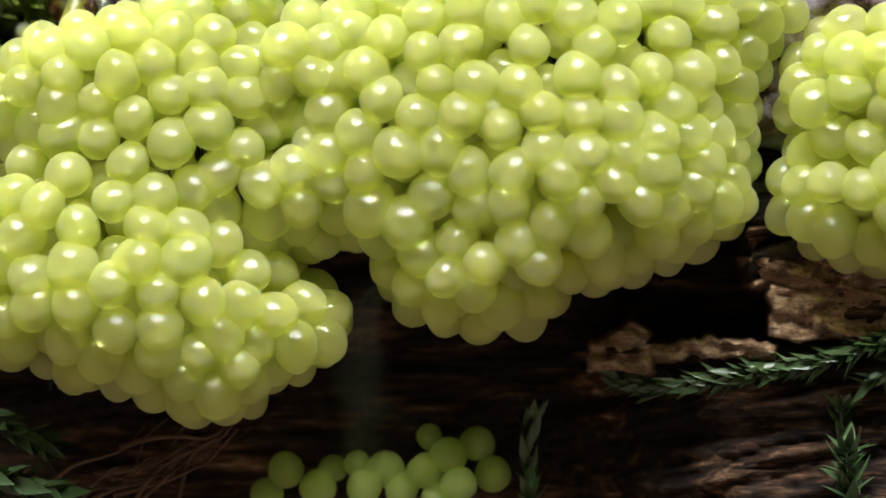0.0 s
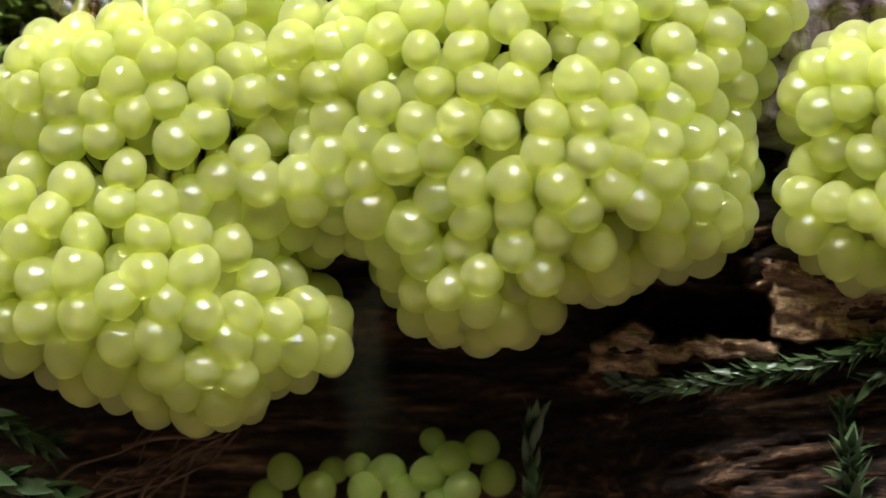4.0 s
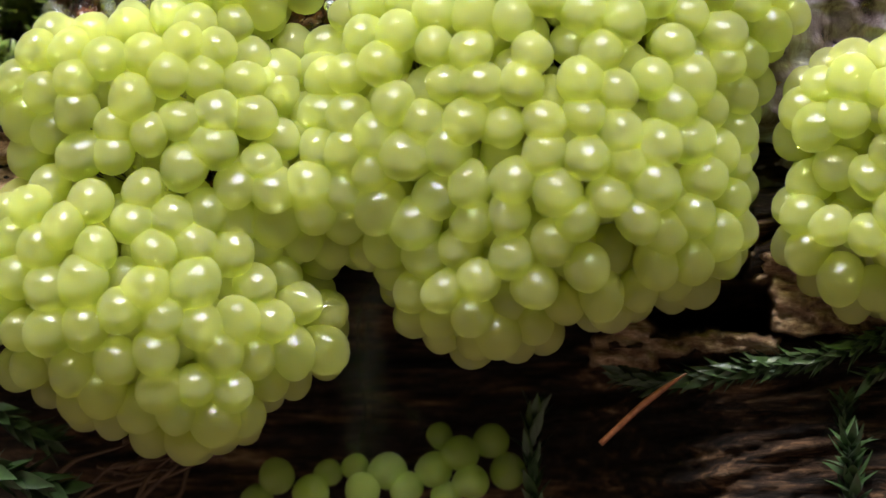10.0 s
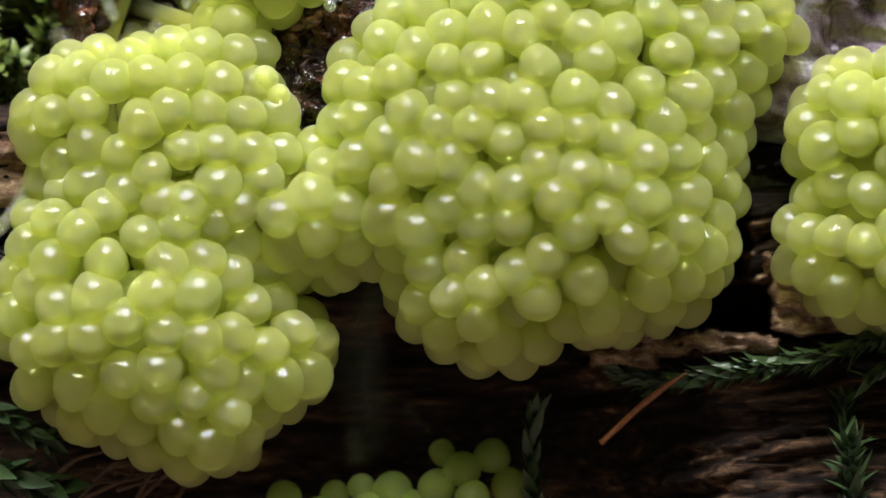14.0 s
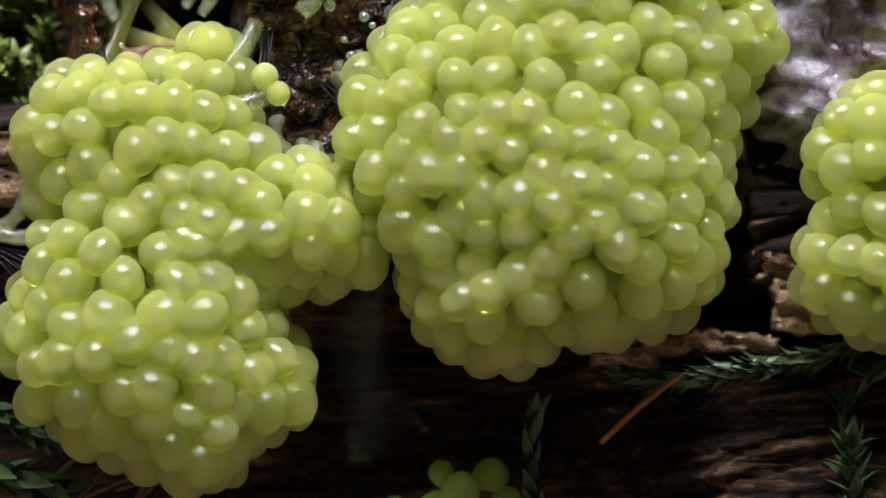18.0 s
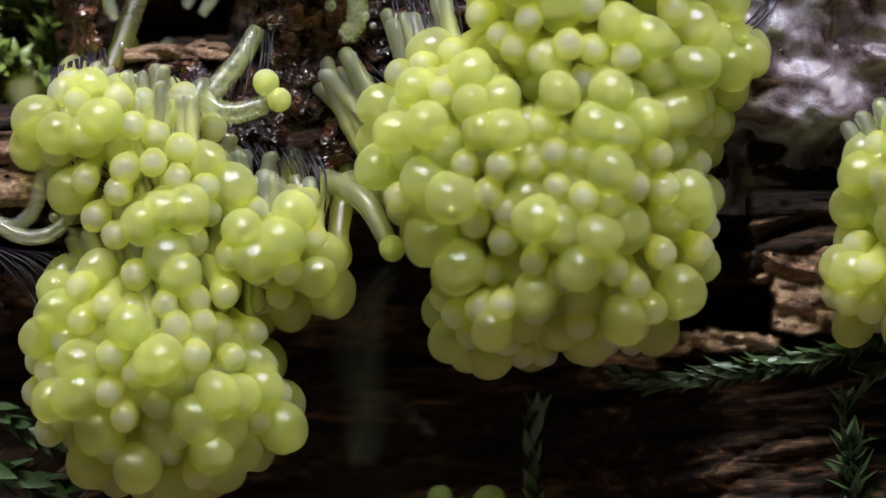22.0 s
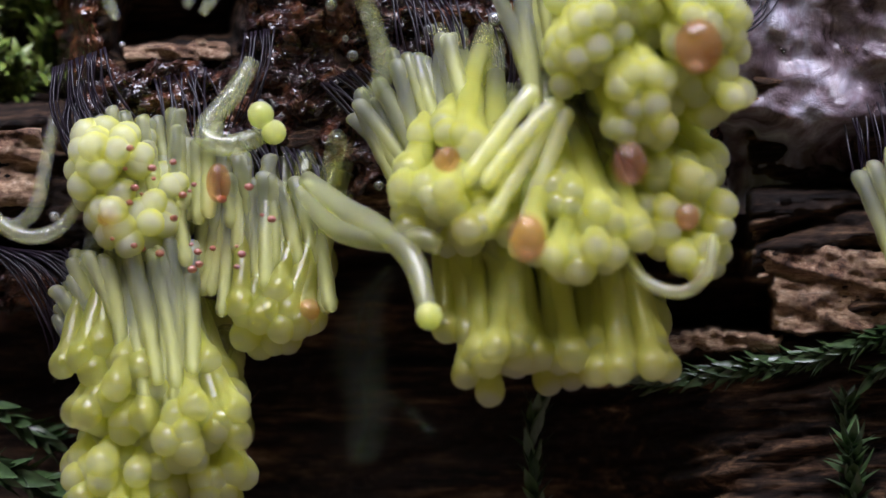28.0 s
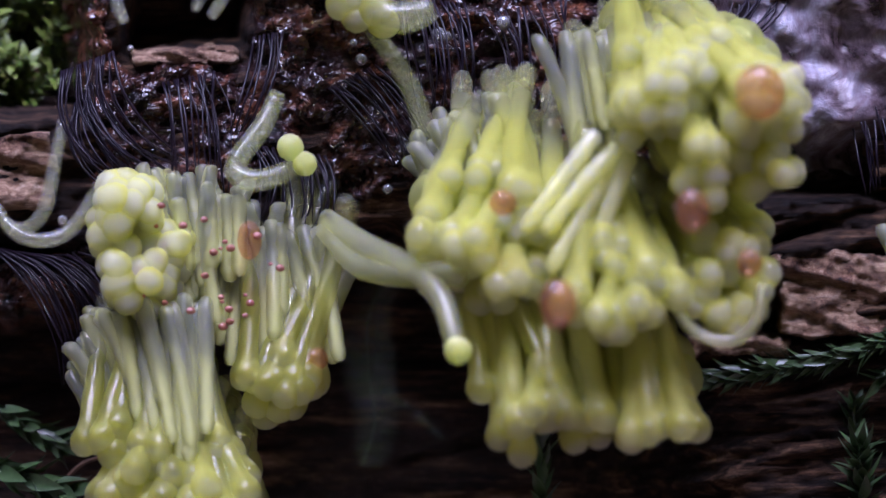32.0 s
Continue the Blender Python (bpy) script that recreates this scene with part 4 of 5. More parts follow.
def shifted(holder, place, shifts, turn):
    """Rows for a stiff piece at plan place (u, v, w at 28 s) that is shifted by (t, du, dv, dw)."""
    rows = [(t, Matrix.Translation(at(place[0] + du, place[1] + dv, place[2] + dw) - holder.location) @ turn) for t, du, dv, dw in shifts]
    if rows[0][0] > 0:
        rows.insert(0, (0, rows[0][1]))
    return rows


def fringe(holder, n, a, b, dir_a, dir_b, size, w, shifts, seed, yellow=False, thick=0.85):
    """n tubes side by side: upper ends from a to b (plan, 28 s), leaning from dir_a to dir_b."""
    rnd = random.Random(seed)
    n = n if yellow else round(n * 1.4)
    for i in range(n):
        f = (i + rnd.uniform(-.3, .3)) / max(1, n - 1)
        k = rnd.randrange(4 if yellow else 6)
        s = size * rnd.uniform(.85, 1.15)
        d = Vector((blend(dir_a[0], dir_b[0], f) + rnd.uniform(-.08, .08), -1, rnd.uniform(.1, .35))).normalized()
        L = (1.5 + 0.22 * k) * s
        top = Vector((blend(a[0], b[0], f), blend(a[1], b[1], f) + rnd.uniform(-.15, .15), w + rnd.uniform(-.2, .2)))
        low = top + d * L
        ob = part("tube", (TUBE_Y if yellow else TUBES)[k], holder, "" if yellow else "pale grey translucent tube")
        ob.scale = (MM * thick, MM * thick, MM * s)
        MOVES.append((ob, shifted(holder, low, shifts, frame_of(d, rnd.random() * 6))))


A2_SHIFT = [(0, 0, .8, -3.2), (13, 0, .8, -3.0), (17, 0, .6, -2.4), (20, 0, .45, -1.6), (23, 0, .35, -.7), (25.5, 0, .15, -.1), (28, 0, 0, 0), (30, .05, -.45, .2), (32, .1, -.95, .4)]
A_SHIFT = [(0, 0, .7, -2.0), (13, 0, .5, -1.6), (17, 0, .45, -.9), (20, 0, .45, -.4), (23, 0, .35, -.1), (25.5, 0, .15, 0), (28, 0, 0, 0), (30, .05, -.45, .2), (32, .1, -.95, .4)]
B_SHIFT = [(13, -.3, .8, -.4), (20, -.3, .85, -.3), (23, -.25, .75, -.2), (25.5, -.15, .55, -.1), (28, 0, 0, 0), (30, .15, -.4, .1), (32, .4, -.95, .2)]
C_SHIFT = [(13, .2, 1.5, -1.2), (17, .15, .9, -.7), (20, .1, .35, -.3), (23, 0, 0, -.1), (28, 0, 0, 0), (30, -.05, -.3, .1), (32, 0, -.8, .2)]
D_SHIFT = [(17, -.3, .5, -1.2), (20, -.6, .6, -1.0), (23, -.6, .55, -.8), (25.5, -.4, .45, -.4), (28, 0, 0, 0), (30, .4, -.25, .3), (32, .85, -.7, .6)]
D2_SHIFT = [(20, 0, .8, -1.0), (23, -.1, .7, -.8), (25.5, -.1, .5, -.4), (28, 0, 0, 0), (30, .3, -.35, .3), (32, .7, -1.0, .6)]
D4_SHIFT = [(20, -.2, .8, -2.2), (23, -.2, .6, -1.5), (25.5, -.1, .4, -.7), (28, 0, 0, 0), (30, .45, -.3, .4), (32, .95, -.75, .9)]
LOW_SHIFT = [(13, -.5, 2.6, -4.8), (17, -.5, 1.5, -3.5), (20, -.4, 1.4, -2.6), (23, -.2, .9, -1.7), (25.5, -.1, .45, -.8), (28, 0, 0, 0), (30, .15, -.45, .5), (32, .4, -1.1, 1.0)]
E_SHIFT = [(20, -.3, 1.0, -1.0), (23, -.15, .8, -.7), (25.5, -.2, .45, -.3), (28, 0, 0, 0), (30, .1, -.4, .3), (32, .3, -.9, .6)]
fringe(MOULD["left"], 11, (-6.2, -.1), (-4.5, .05), (.35, -1), (0, -1), 1.05, 1.3, A_SHIFT, 1)
fringe(MOULD["left"], 9, (-6.0, -.2), (-4.5, -.1), (.2, -1), (0, -1), 1.15, 1.4, A2_SHIFT, 2)
fringe(MOULD["left"], 9, (-6.9, -1.2), (-6.4, .1), (.55, -1), (.35, -1), .9, .5, A_SHIFT, 3)
fringe(MOULD["ridge"], 11, (-6.3, 2.35), (-4.4, 2.4), (.4, -1), (0, -1), .8, .7, B_SHIFT, 5)
fringe(MOULD["ridge"], 8, (-5.9, 1.9), (-4.2, 1.9), (.3, -1), (0, -1), .8, 1.0, B_SHIFT, 6)
fringe(MOULD["ridge"], 7, (-4.3, 2.0), (-3.2, 1.5), (-.1, -1), (.1, -1), .85, .8, C_SHIFT, 7)
fringe(MOULD["tail"], 9, (-4.0, 1.2), (-2.4, 1.2), (-.15, -1), (.25, -1), 1.0, .8, C_SHIFT, 8)
fringe(MOULD["main"], 6, (-1.7, 2.45), (-1.1, 2.9), (.75, -1), (.55, -1), .9, 1.3, D_SHIFT, 10)
fringe(MOULD["main"], 8, (-.95, 3.4), (.05, 3.75), (.35, -1), (.2, -1), .9, 1.4, D2_SHIFT, 11)
fringe(MOULD["main"], 9, (1.2, 4.7), (2.6, 4.9), (.2, -1), (0, -1), 1.0, 2.0, D2_SHIFT, 12)
fringe(MOULD["main"], 4, (1.6, 2.75), (2.1, 2.3), (-.75, -1), (-.4, -1), 1.15, 3.2, D4_SHIFT, 13, True, 0.95)
fringe(MOULD["edge"], 8, (7.6, 1.3), (8.6, 2.2), (.3, -1), (.2, -1), 1.25, 1.6, E_SHIFT, 16)


def stray(holder, name, points, radius, end_rows, label, material, heads=()):
    """One bent tube, built in plan mm about its end; end_rows are (t, u, v, w, turn in degrees)."""
    pts = [Vector((x, -z, y)) * MM for x, y, z in spline(points, 22)]
    ob = part(name, tube(name, pts, lambda s: radius * MM * (0.55 + 0.45 * math.sin(math.pi * min(1, max(0.04, s * 0.97 + 0.02))) ** 0.4), material, 12, SPECK), holder, label)
    for x, y, z, r in heads:
        h = part("sporangium", HEAD_BALL, ob)
        h.location, h.scale = Vector((x, -z, y)) * MM, (r * MM,) * 3
    rows = [(t, Matrix.Translation(at(u, v, w) - holder.location) @ pose(0, 0, 0, 0, -a, 0)) for t, u, v, w, a in end_rows]
    if rows[0][0] > 0:
        rows.insert(0, (0, rows[0][1]))
    MOVES.append((ob, rows))


HEAD_BALL = lathe("sporangium", [(max(.03, math.sin(math.pi * i / 10)), math.cos(math.pi * i / 10)) for i in range(11)], 18, PALE_SPORE, .03)
# the two arms that reach from the bridge towards the large mass
ARM = [(13, -1.38, .51, .6, 27), (17, -1.3, .36, .7, 25), (20, -1.15, .19, .8, 20), (23, -.79, -.22, 1.6, 12), (25.5, -.62, -.79, 2.8, 5),
       (28, -.27, -1.26, 4.0, 0), (30, -.08, -1.5, 4.6, 0), (32, .1, -1.8, 5.2, 3)]
stray(MOULD["tail"], "arm", [(-2.15, 2.4, -2.8), (-1.5, 1.9, -2.0), (-.8, 1.5, -1.2), (-.25, .95, -.5), (0, 0, 0)], .22, ARM, "bent pale translucent tube", TUBE_PLAIN, [(0, .05, 0, .24)])
stray(MOULD["tail"], "arm", [(-2.2, 2.2, -2.8), (-1.6, 1.55, -2.0), (-.8, 1.35, -1.2), (-.1, 1.35, -.7), (.2, 1.2, -.6)], .22, ARM, "bent pale translucent tube", TUBE_PLAIN)
# a lone finger hanging from above the film
stray(MOULD["main"], "finger", [(-.5, 2.3, 0), (-.1, 1.5, .1), (.1, .8, .1), (.1, .3, .1), (-.06, .1, .1), (-.12, .02, .1)], .19,
      [(13, -2.4, 4.9, 1.2, 0), (17, -2.5, 4.2, 1.2, 0), (20, -1.9, 4.05, 1.2, 0), (23, -1.6, 3.5, 1.2, 0), (25.5, -1.5, 3.1, 1.3, 0), (28, -1.22, 2.62, 1.4, 0),
       (30, -.9, 2.2, 1.5, 4), (32, -.58, 1.78, 1.6, 10)], "yellow-green finger with a hooked end", SPORE_PLAIN)
stray(MOULD["main"], "finger", [(-.9, 1.2, 0), (-.4, .7, .2), (0, .1, .3), (.5, .05, .4), (.9, .2, .4)], .3,
      [(20, -1.5, 6.4, 1.4, 0), (25.5, -1.6, 5.6, 1.5, 0), (28, -1.5, 5.1, 1.6, 0), (30, -1.5, 4.75, 1.8, 0), (32, -1.25, 4.1, 2.0, 0)], "bent yellow finger of flesh", SPORE_PLAIN)
# a loop at the side of the large mass
stray(MOULD["main"], "finger", [(-1.2, .9, -.6), (-.95, .2, -.2), (-.55, -.15, .1), (-.05, -.2, .2), (.3, .15, .2), (.4, .75, 0)], .115,
      [(20, 3.9, 0, -1.0, 0), (23, 4.1, 0, 1.2, 0), (25.5, 4.3, -.25, 3.0, 0), (28, 4.35, -.55, 3.9, 0), (30, 4.7, -.8, 4.3, 0), (32, 5.05, -1.35, 4.8, 0)], "greenish loop of a bent sporangium", TUBE_PLAIN)
# the hooked one on the ridge
stray(MOULD["ridge"], "hook", [(.45, 1.35, 0), (.15, .8, .2), (-.3, .25, .4), (-.35, .0, .5), (.0, -.15, .6), (.45, -.05, .6), (.75, .1, .6)], .2,
      [(13, -3.75, 2.6, .5, 0), (17, -3.75, 2.65, .5, 0), (20, -3.75, 2.6, .5, 0), (23, -3.75, 2.5, .7, 0), (25.5, -3.9, 2.35, .9, 0), (28, -3.85, 1.95, 1.0, 0),
       (30, -3.75, 1.7, 1.1, 0), (32, -3.45, 1.4, 1.2, 4)], "hooked pale yellow tube with two balls", SPORE_PLAIN, [(.62, .38, .7, .24), (.85, .08, .7, .22)])
# emptied tubes that slide over the bare wood
EMPTY_ROWS = [(11, -1.9, 0, .6, 0), (13, -1.4, 0, .6, 0), (17, -.35, 0, .6, 0), (20, -.1, 0, .6, 0), (23, 0, 0, .6, 0), (32, 0, 0, .6, 0)]
for pts in ([(-6.85, 2.3, -.1), (-7.0, 1.5, .1), (-7.15, .75, .2), (-7.5, .4, .1), (-7.9, .5, 0)], [(-8.1, .9, 0), (-7.7, .35, .2), (-7.1, .2, .3), (-6.6, .5, .2), (-6.1, 1.4, 0)]):
    stray(MOULD["left"], "emptied_tube", pts, .14, EMPTY_ROWS, "emptied grey translucent tube", EMPTY)
for pts in ([(-6.05, 4.9, -.9), (-5.95, 4.4, -.7), (-5.8, 4.05, -.6)], [(-3.95, 5.2, -1.2), (-4.05, 4.6, -1.0), (-4.3, 4.15, -.9)], [(-4.3, 5.2, -1.5), (-4.45, 4.7, -1.4), (-4.6, 4.3, -1.3)]):
    stray(MOULD["crest"], "emptied_tube", pts, .13, [(0, 0, 0, .6, 0), (32, 0, 0, .6, 0)], "emptied grey translucent tube", EMPTY)


# ---- black hair-thin stalks left standing on the film ----
def hairs(holder, n, a, b, c, d, bow, w, seed, thick=.017):
    """n stalks from the line a-b to the line c-d, bowed sideways."""
    rnd = random.Random(seed)
    for i in range(n):
        f = (i + rnd.uniform(-.5, .5)) / max(1, n - 1)
        g = f + rnd.uniform(-.08, .08)
        p = Vector((blend(a[0], b[0], f), blend(a[1], b[1], f), w - .1))
        q = Vector((blend(c[0], d[0], g), blend(c[1], d[1], g), w + rnd.uniform(.1, .5)))
        side = Vector((-(q - p).y, (q - p).x, 0)) * (bow + rnd.uniform(-.08, .08))
        pts = [p, p.lerp(q, .3) + side + Vector((0, 0, rnd.uniform(.05, .3))), p.lerp(q, .68) + side * .9 + Vector((rnd.uniform(-.06, .06), 0, rnd.uniform(.1, .35))), q]
        r = thick * rnd.uniform(.7, 1.4) * MM
        part("stalk", tube("stalk", [at(*s) - holder.location for s in spline(pts, 12)], lambda s: r * (1.3 - .6 * s), HAIR, 5), holder)


hairs(MOULD["ridge"], 20, (-6.9, 3.2), (-6.0, 3.55), (-5.9, 1.2), (-4.7, 1.6), -.14, .35, 1)
hairs(MOULD["ridge"], 12, (-6.7, 2.6), (-6.4, 3.0), (-5.8, .9), (-5.3, 1.2), -.16, .35, 2)
hairs(MOULD["ridge"], 12, (-5.1, 3.0), (-4.2, 3.2), (-4.9, .9), (-4.0, 1.0), .02, .35, 3)
hairs(MOULD["ridge"], 8, (-3.5, 3.8), (-3.0, 3.9), (-3.9, 2.1), (-3.5, 2.2), .08, .35, 4)
hairs(MOULD["tail"], 18, (-3.6, 1.9), (-2.3, 1.7), (-3.6, .4), (-2.2, .4), .12, .3, 5)
hairs(MOULD["main"], 14, (-2.2, 2.9), (-1.4, 3.3), (-1.1, 1.5), (-.4, 1.9), .06, .35, 6)
hairs(MOULD["main"], 14, (-.9, 4.5), (.2, 4.4), (-.5, 2.4), (.4, 2.8), .05, .4, 7)
hairs(MOULD["main"], 12, (.6, 4.2), (2.0, 4.5), (.7, 1.9), (1.6, 2.2), .1, .35, 8)
hairs(MOULD["main"], 14, (4.9, 4.7), (6.0, 4.6), (4.4, 3.6), (5.0, 3.7), .12, .35, 9)
hairs(MOULD["left"], 26, (-8.2, .1), (-7.3, -.1), (-6.9, -2.4), (-6.0, -.9), .14, -.25, 10)
hairs(MOULD["left"], 10, (-7.4, -.2), (-6.6, .0), (-6.3, -1.6), (-5.8, -.9), .12, -.2, 11)
hairs(MOULD["edge"], 18, (7.0, 2.6), (8.0, 3.3), (7.3, 1.0), (8.3, 1.4), .06, .4, 12)


# ---- drops ----
def ball_mesh(name, material, seg=18):
    rows = [(max(.03, math.sin(math.pi * i / 10)), math.cos(math.pi * i / 10)) for i in range(11)]
    return lathe(name, rows, seg, material, .03)


AMBER_BALL, DEW_BALL, MITE_BALL = ball_mesh("amber_drop", AMBER), ball_mesh("dew_drop", DEW), ball_mesh("mite", MITE, 10)


def drop(name, me, place, size, shifts, label, category, group, sunk=2.2):
    ob = tagged(new(name, me), label, category, group)
    ob.scale = tuple(s * MM for s in size)
    shifts = [(t, a, b, c - sunk * (1 - min(1, max(0, (t - 23) / 4.5)))) for t, a, b, c in shifts]
    rows = [(t, Matrix.Translation(at(place[0] + a, place[1] + b, place[2] + c))) for t, a, b, c in shifts]
    if rows[0][0] > 0:
        rows.insert(0, (0, rows[0][1]))
    MOVES.append((ob, rows))


AMBER_LABEL = "small amber resin-like drop caught among the sporangia"
for place, size, shifts in (((-4.0, 1.15, 1.9), (.22, .16, .34), B_SHIFT), ((-5.94, .53, 2.0), (.2, .2, .16), B_SHIFT), ((-2.4, -1.1, 1.6), (.2, .2, .2), C_SHIFT),
                            ((.04, 1.57, 4.6), (.24, .2, .22), D_SHIFT), ((1.47, .17, 6.2), (.32, .25, .4), LOW_SHIFT), ((3.29, 1.48, 6.0), (.3, .25, .36), D4_SHIFT),
                            ((4.5, 3.57, 5.2), (.42, .3, .46), D4_SHIFT), ((4.3, .55, 4.6), (.22, .2, .24), D4_SHIFT)):
    drop("amber_drop", AMBER_BALL, place, size, shifts, AMBER_LABEL, "drop", "amber drops")
rnd = random.Random(77)
for _ in range(34):
    place = (rnd.uniform(-5.9, -3.0), rnd.uniform(.2, 2.1) - .2, rnd.uniform(1.5, 2.2))
    place = (place[0], place[1] - .35 * (place[0] + 5.9) * .9, place[2])
    s = rnd.uniform(.03, .07)
    drop("mite", MITE_BALL, place, (s * 1.3, s, s), B_SHIFT if place[0] < -4.2 else C_SHIFT, "tiny reddish-brown mite on the slime mould", "mite", "mites")
for u, v, r in ((-1.62, 3.4, .11), (-1.4, 4.1, .1), (-1.25, 3.95, .07), (-3.25, 2.55, .09), (-1.15, 1.1, .1), (.9, 4.05, .13), (-.25, 3.85, .13), (-.1, 3.8, .1), (1.2, 1.0, .1),
                (-1.75, 3.7, .07), (-2.0, 4.3, .12), (-6.9, .55, .1), (-5.7, 3.6, .06)):
    d = tagged(new("dew_drop", DEW_BALL), "clear round water drop on the dark film", "drop", "dew drops")
    d.location, d.scale = at(u, v, .42), (r * MM,) * 3


# ---- moss ----
def leaf_mesh(name, material, length, width, curl):
    """A keeled pointed leaf along +y, rising in z."""
    verts, faces = [], []
    rows = 6
    for i in range(rows):
        s = i / (rows - 1)
        half = width * math.sin(math.pi * (0.12 + 0.86 * s) ** 0.8) * (1 - 0.25 * s)
        z = curl * s * s * length
        verts += [(-half, s * length, z + half * .45), (0, s * length, z), (half, s * length, z + half * .45)]
        if i:
            k = 3 * i
            faces += [(k - 3, k - 2, k + 1, k), (k - 2, k - 1, k + 2, k + 1)]
    return mesh_of(name, verts, faces, material)


LEAVES = [leaf_mesh("leaf", MOSS, .74 * MM, .15 * MM, c) for c in (.15, .3, -.1)]
PALE_LEAVES = [leaf_mesh("leaf", MOSS_PALE, .62 * MM, .17 * MM, c) for c in (.15, .35, -.1)]


def sprig(points, n, size, spread, label, group, seed, leaves=None):
    """A moss shoot: a stem through plan points with leaves set round it, that point on along it."""
    leaves = leaves or LEAVES
    rnd = random.Random(seed)
    ob = thing("moss_shoot", at(*points[0]), label, "moss", group)
    path = [at(*p) - ob.location for p in spline(points, 30)]
    part("stem", tube("stem", path, lambda s: .05 * MM * (1.1 - .6 * s), MOSS, 6), ob)
    for i in range(n):
        s = (i + .5) / n
        j = min(28, int(s * 29))
        here, way = path[j], (path[j + 1] - path[j]).normalized()
        turn = way.to_track_quat("Y", "Z").to_matrix().to_4x4() @ Matrix.Rotation(i * 2.4 + rnd.uniform(-.3, .3), 4, "Y") @ Matrix.Rotation(radians(spread + rnd.uniform(-14, 14)), 4, "X")
        leaf = part("leaf", leaves[rnd.randrange(3)], ob)
        leaf.matrix_basis = Matrix.Translation(here) @ turn
        leaf.scale = (size * rnd.uniform(.8, 1.25),) * 3


DARK_MOSS, GREEN_MOSS = "dark green moss shoot with pointed glossy leaves on the log", "bright green moss shoot at the edge of the log"
sprig([(8.4, -1.3, .4), (7.2, -1.75, .5), (6.2, -2.0, .4), (5.0, -2.2, .1), (3.9, -2.35, -.3), (3.1, -2.2, -.7)], 250, .62, 24, DARK_MOSS, "moss shoots", 1)
sprig([(9.0, -2.0, .2), (8.2, -1.9, .3), (7.5, -2.3, .3)], 30, .62, 36, DARK_MOSS, "moss shoots", 2)
sprig([(7.3, -5.0, .3), (7.25, -4.3, .5), (7.2, -3.7, .6), (7.2, -3.35, .6)], 40, .72, 46, DARK_MOSS, "moss shoots", 3)
sprig([(7.2, -3.6, -.2), (7.1, -3.0, -.2), (7.15, -2.6, -.1)], 20, .55, 40, DARK_MOSS, "moss shoots", 4)
sprig([(1.7, -5.0, -.8), (1.6, -4.2, -.8), (1.55, -3.4, -1.0), (1.7, -2.8, -1.2)], 34, .7, 24, DARK_MOSS, "moss shoots", 5)
sprig([(-8.6, -3.6, -.4), (-7.9, -3.95, -.2), (-7.2, -4.1, -.2), (-6.7, -4.3, -.3)], 40, .9, 38, DARK_MOSS, "moss shoots", 6)
sprig([(-8.2, -2.7, -1.0), (-7.4, -3.2, -1.0), (-6.9, -3.4, -1.2)], 30, .75, 32, DARK_MOSS, "moss shoots", 7)
rnd = random.Random(5)
for i in range(22):
    u, v = -8.6 + 1.9 * rnd.random(), 2.3 + 2.6 * rnd.random()
    if u > -7.4 and v < 3.4:
        u -= .8
    sprig([(u, v - .7, -3.2), (u + rnd.uniform(-.2, .3), v - .1, -2.6), (u + rnd.uniform(-.3, .5), v + .5, -2.0)], 44, .6, 46, GREEN_MOSS, "bright moss shoots", 20 + i, PALE_LEAVES)

# ---- thin veil of slime that hangs in the hollow ----
def veil(points, width, seed):
    """A limp sheet along plan points: middle line, with ragged sides and folds."""
    rows, across = 40, 9
    path = spline(points, rows)
    verts, faces = [], []
    for i, p in enumerate(path):
        for j in range(across):
            g = j / (across - 1) * 2 - 1
            wide = width * math.sin(math.pi * (0.06 + 0.88 * i / (rows - 1))) ** 0.5 * (1 + 0.5 * float(vnoise(np.float64(i * 0.22 + (0 if g < 0 else 40)), np.float64(seed), seed)))
            fold = 0.25 * float(vnoise(np.float64(i * 0.12), np.float64(j * 0.8), seed + 3))
            verts.append(at(p.x + g * wide, p.y, p.z + fold))
            if i and j:
                k = i * across + j
                faces.append((k, k - 1, k - across - 1, k - across))
    ob = thing("slime_veil", verts[0], "thin grey-green veil of slime hanging in the dark hollow", "slime", "slime veils")
    part("sheet", mesh_of("sheet", [v - verts[0] for v in verts], faces, STRAND), ob)
    own = random.Random(seed)
    for _ in range(4):
        g = own.uniform(-.8, .8)
        line = [at(p.x + g * width * (.6 + .4 * math.sin(i * .17 + g * 5)), p.y + own.uniform(-.02, .02), p.z + .12) - verts[0] for i, p in enumerate(path[::3])]
        part("strand", tube("strand", line, lambda s: MM * .02 * (1.2 - .6 * s), STRAND, 6), ob, "thin milky strand")
    return ob


veil([(-.9, -.3, -1.6), (-1.4, -1.0, -1.8), (-1.45, -2.0, -2.0), (-1.3, -3.0, -2.0), (-1.5, -3.8, -2.1)], .45, 3)
veil([(-1.0, -2.6, -1.9), (-.6, -2.9, -1.9), (-.2, -3.3, -1.8)], .16, 5)

# ---- rootlets, needle, dead strands ----
rnd = random.Random(9)
for i in range(14):
    u, v = rnd.uniform(-7.0, -4.6), rnd.uniform(-4.6, -3.3)
    a = rnd.uniform(.2, .9)
    pts = [(u + k * .55 * math.cos(a) + rnd.uniform(-.15, .15), v + k * .45 * math.sin(a) + rnd.uniform(-.15, .15), -1.0 + rnd.uniform(-.3, .3)) for k in range(5)]
    base = at(*pts[0])
    r = rnd.uniform(.02, .06) * MM
    tagged(new("rootlet", tube("rootlet", [at(*p) - base for p in spline(pts, 14)], lambda s: r * (1.2 - .8 * s), ROOT, 6)), "thin dry brown rootlet on the dark wood", "root", "rootlets").location = base
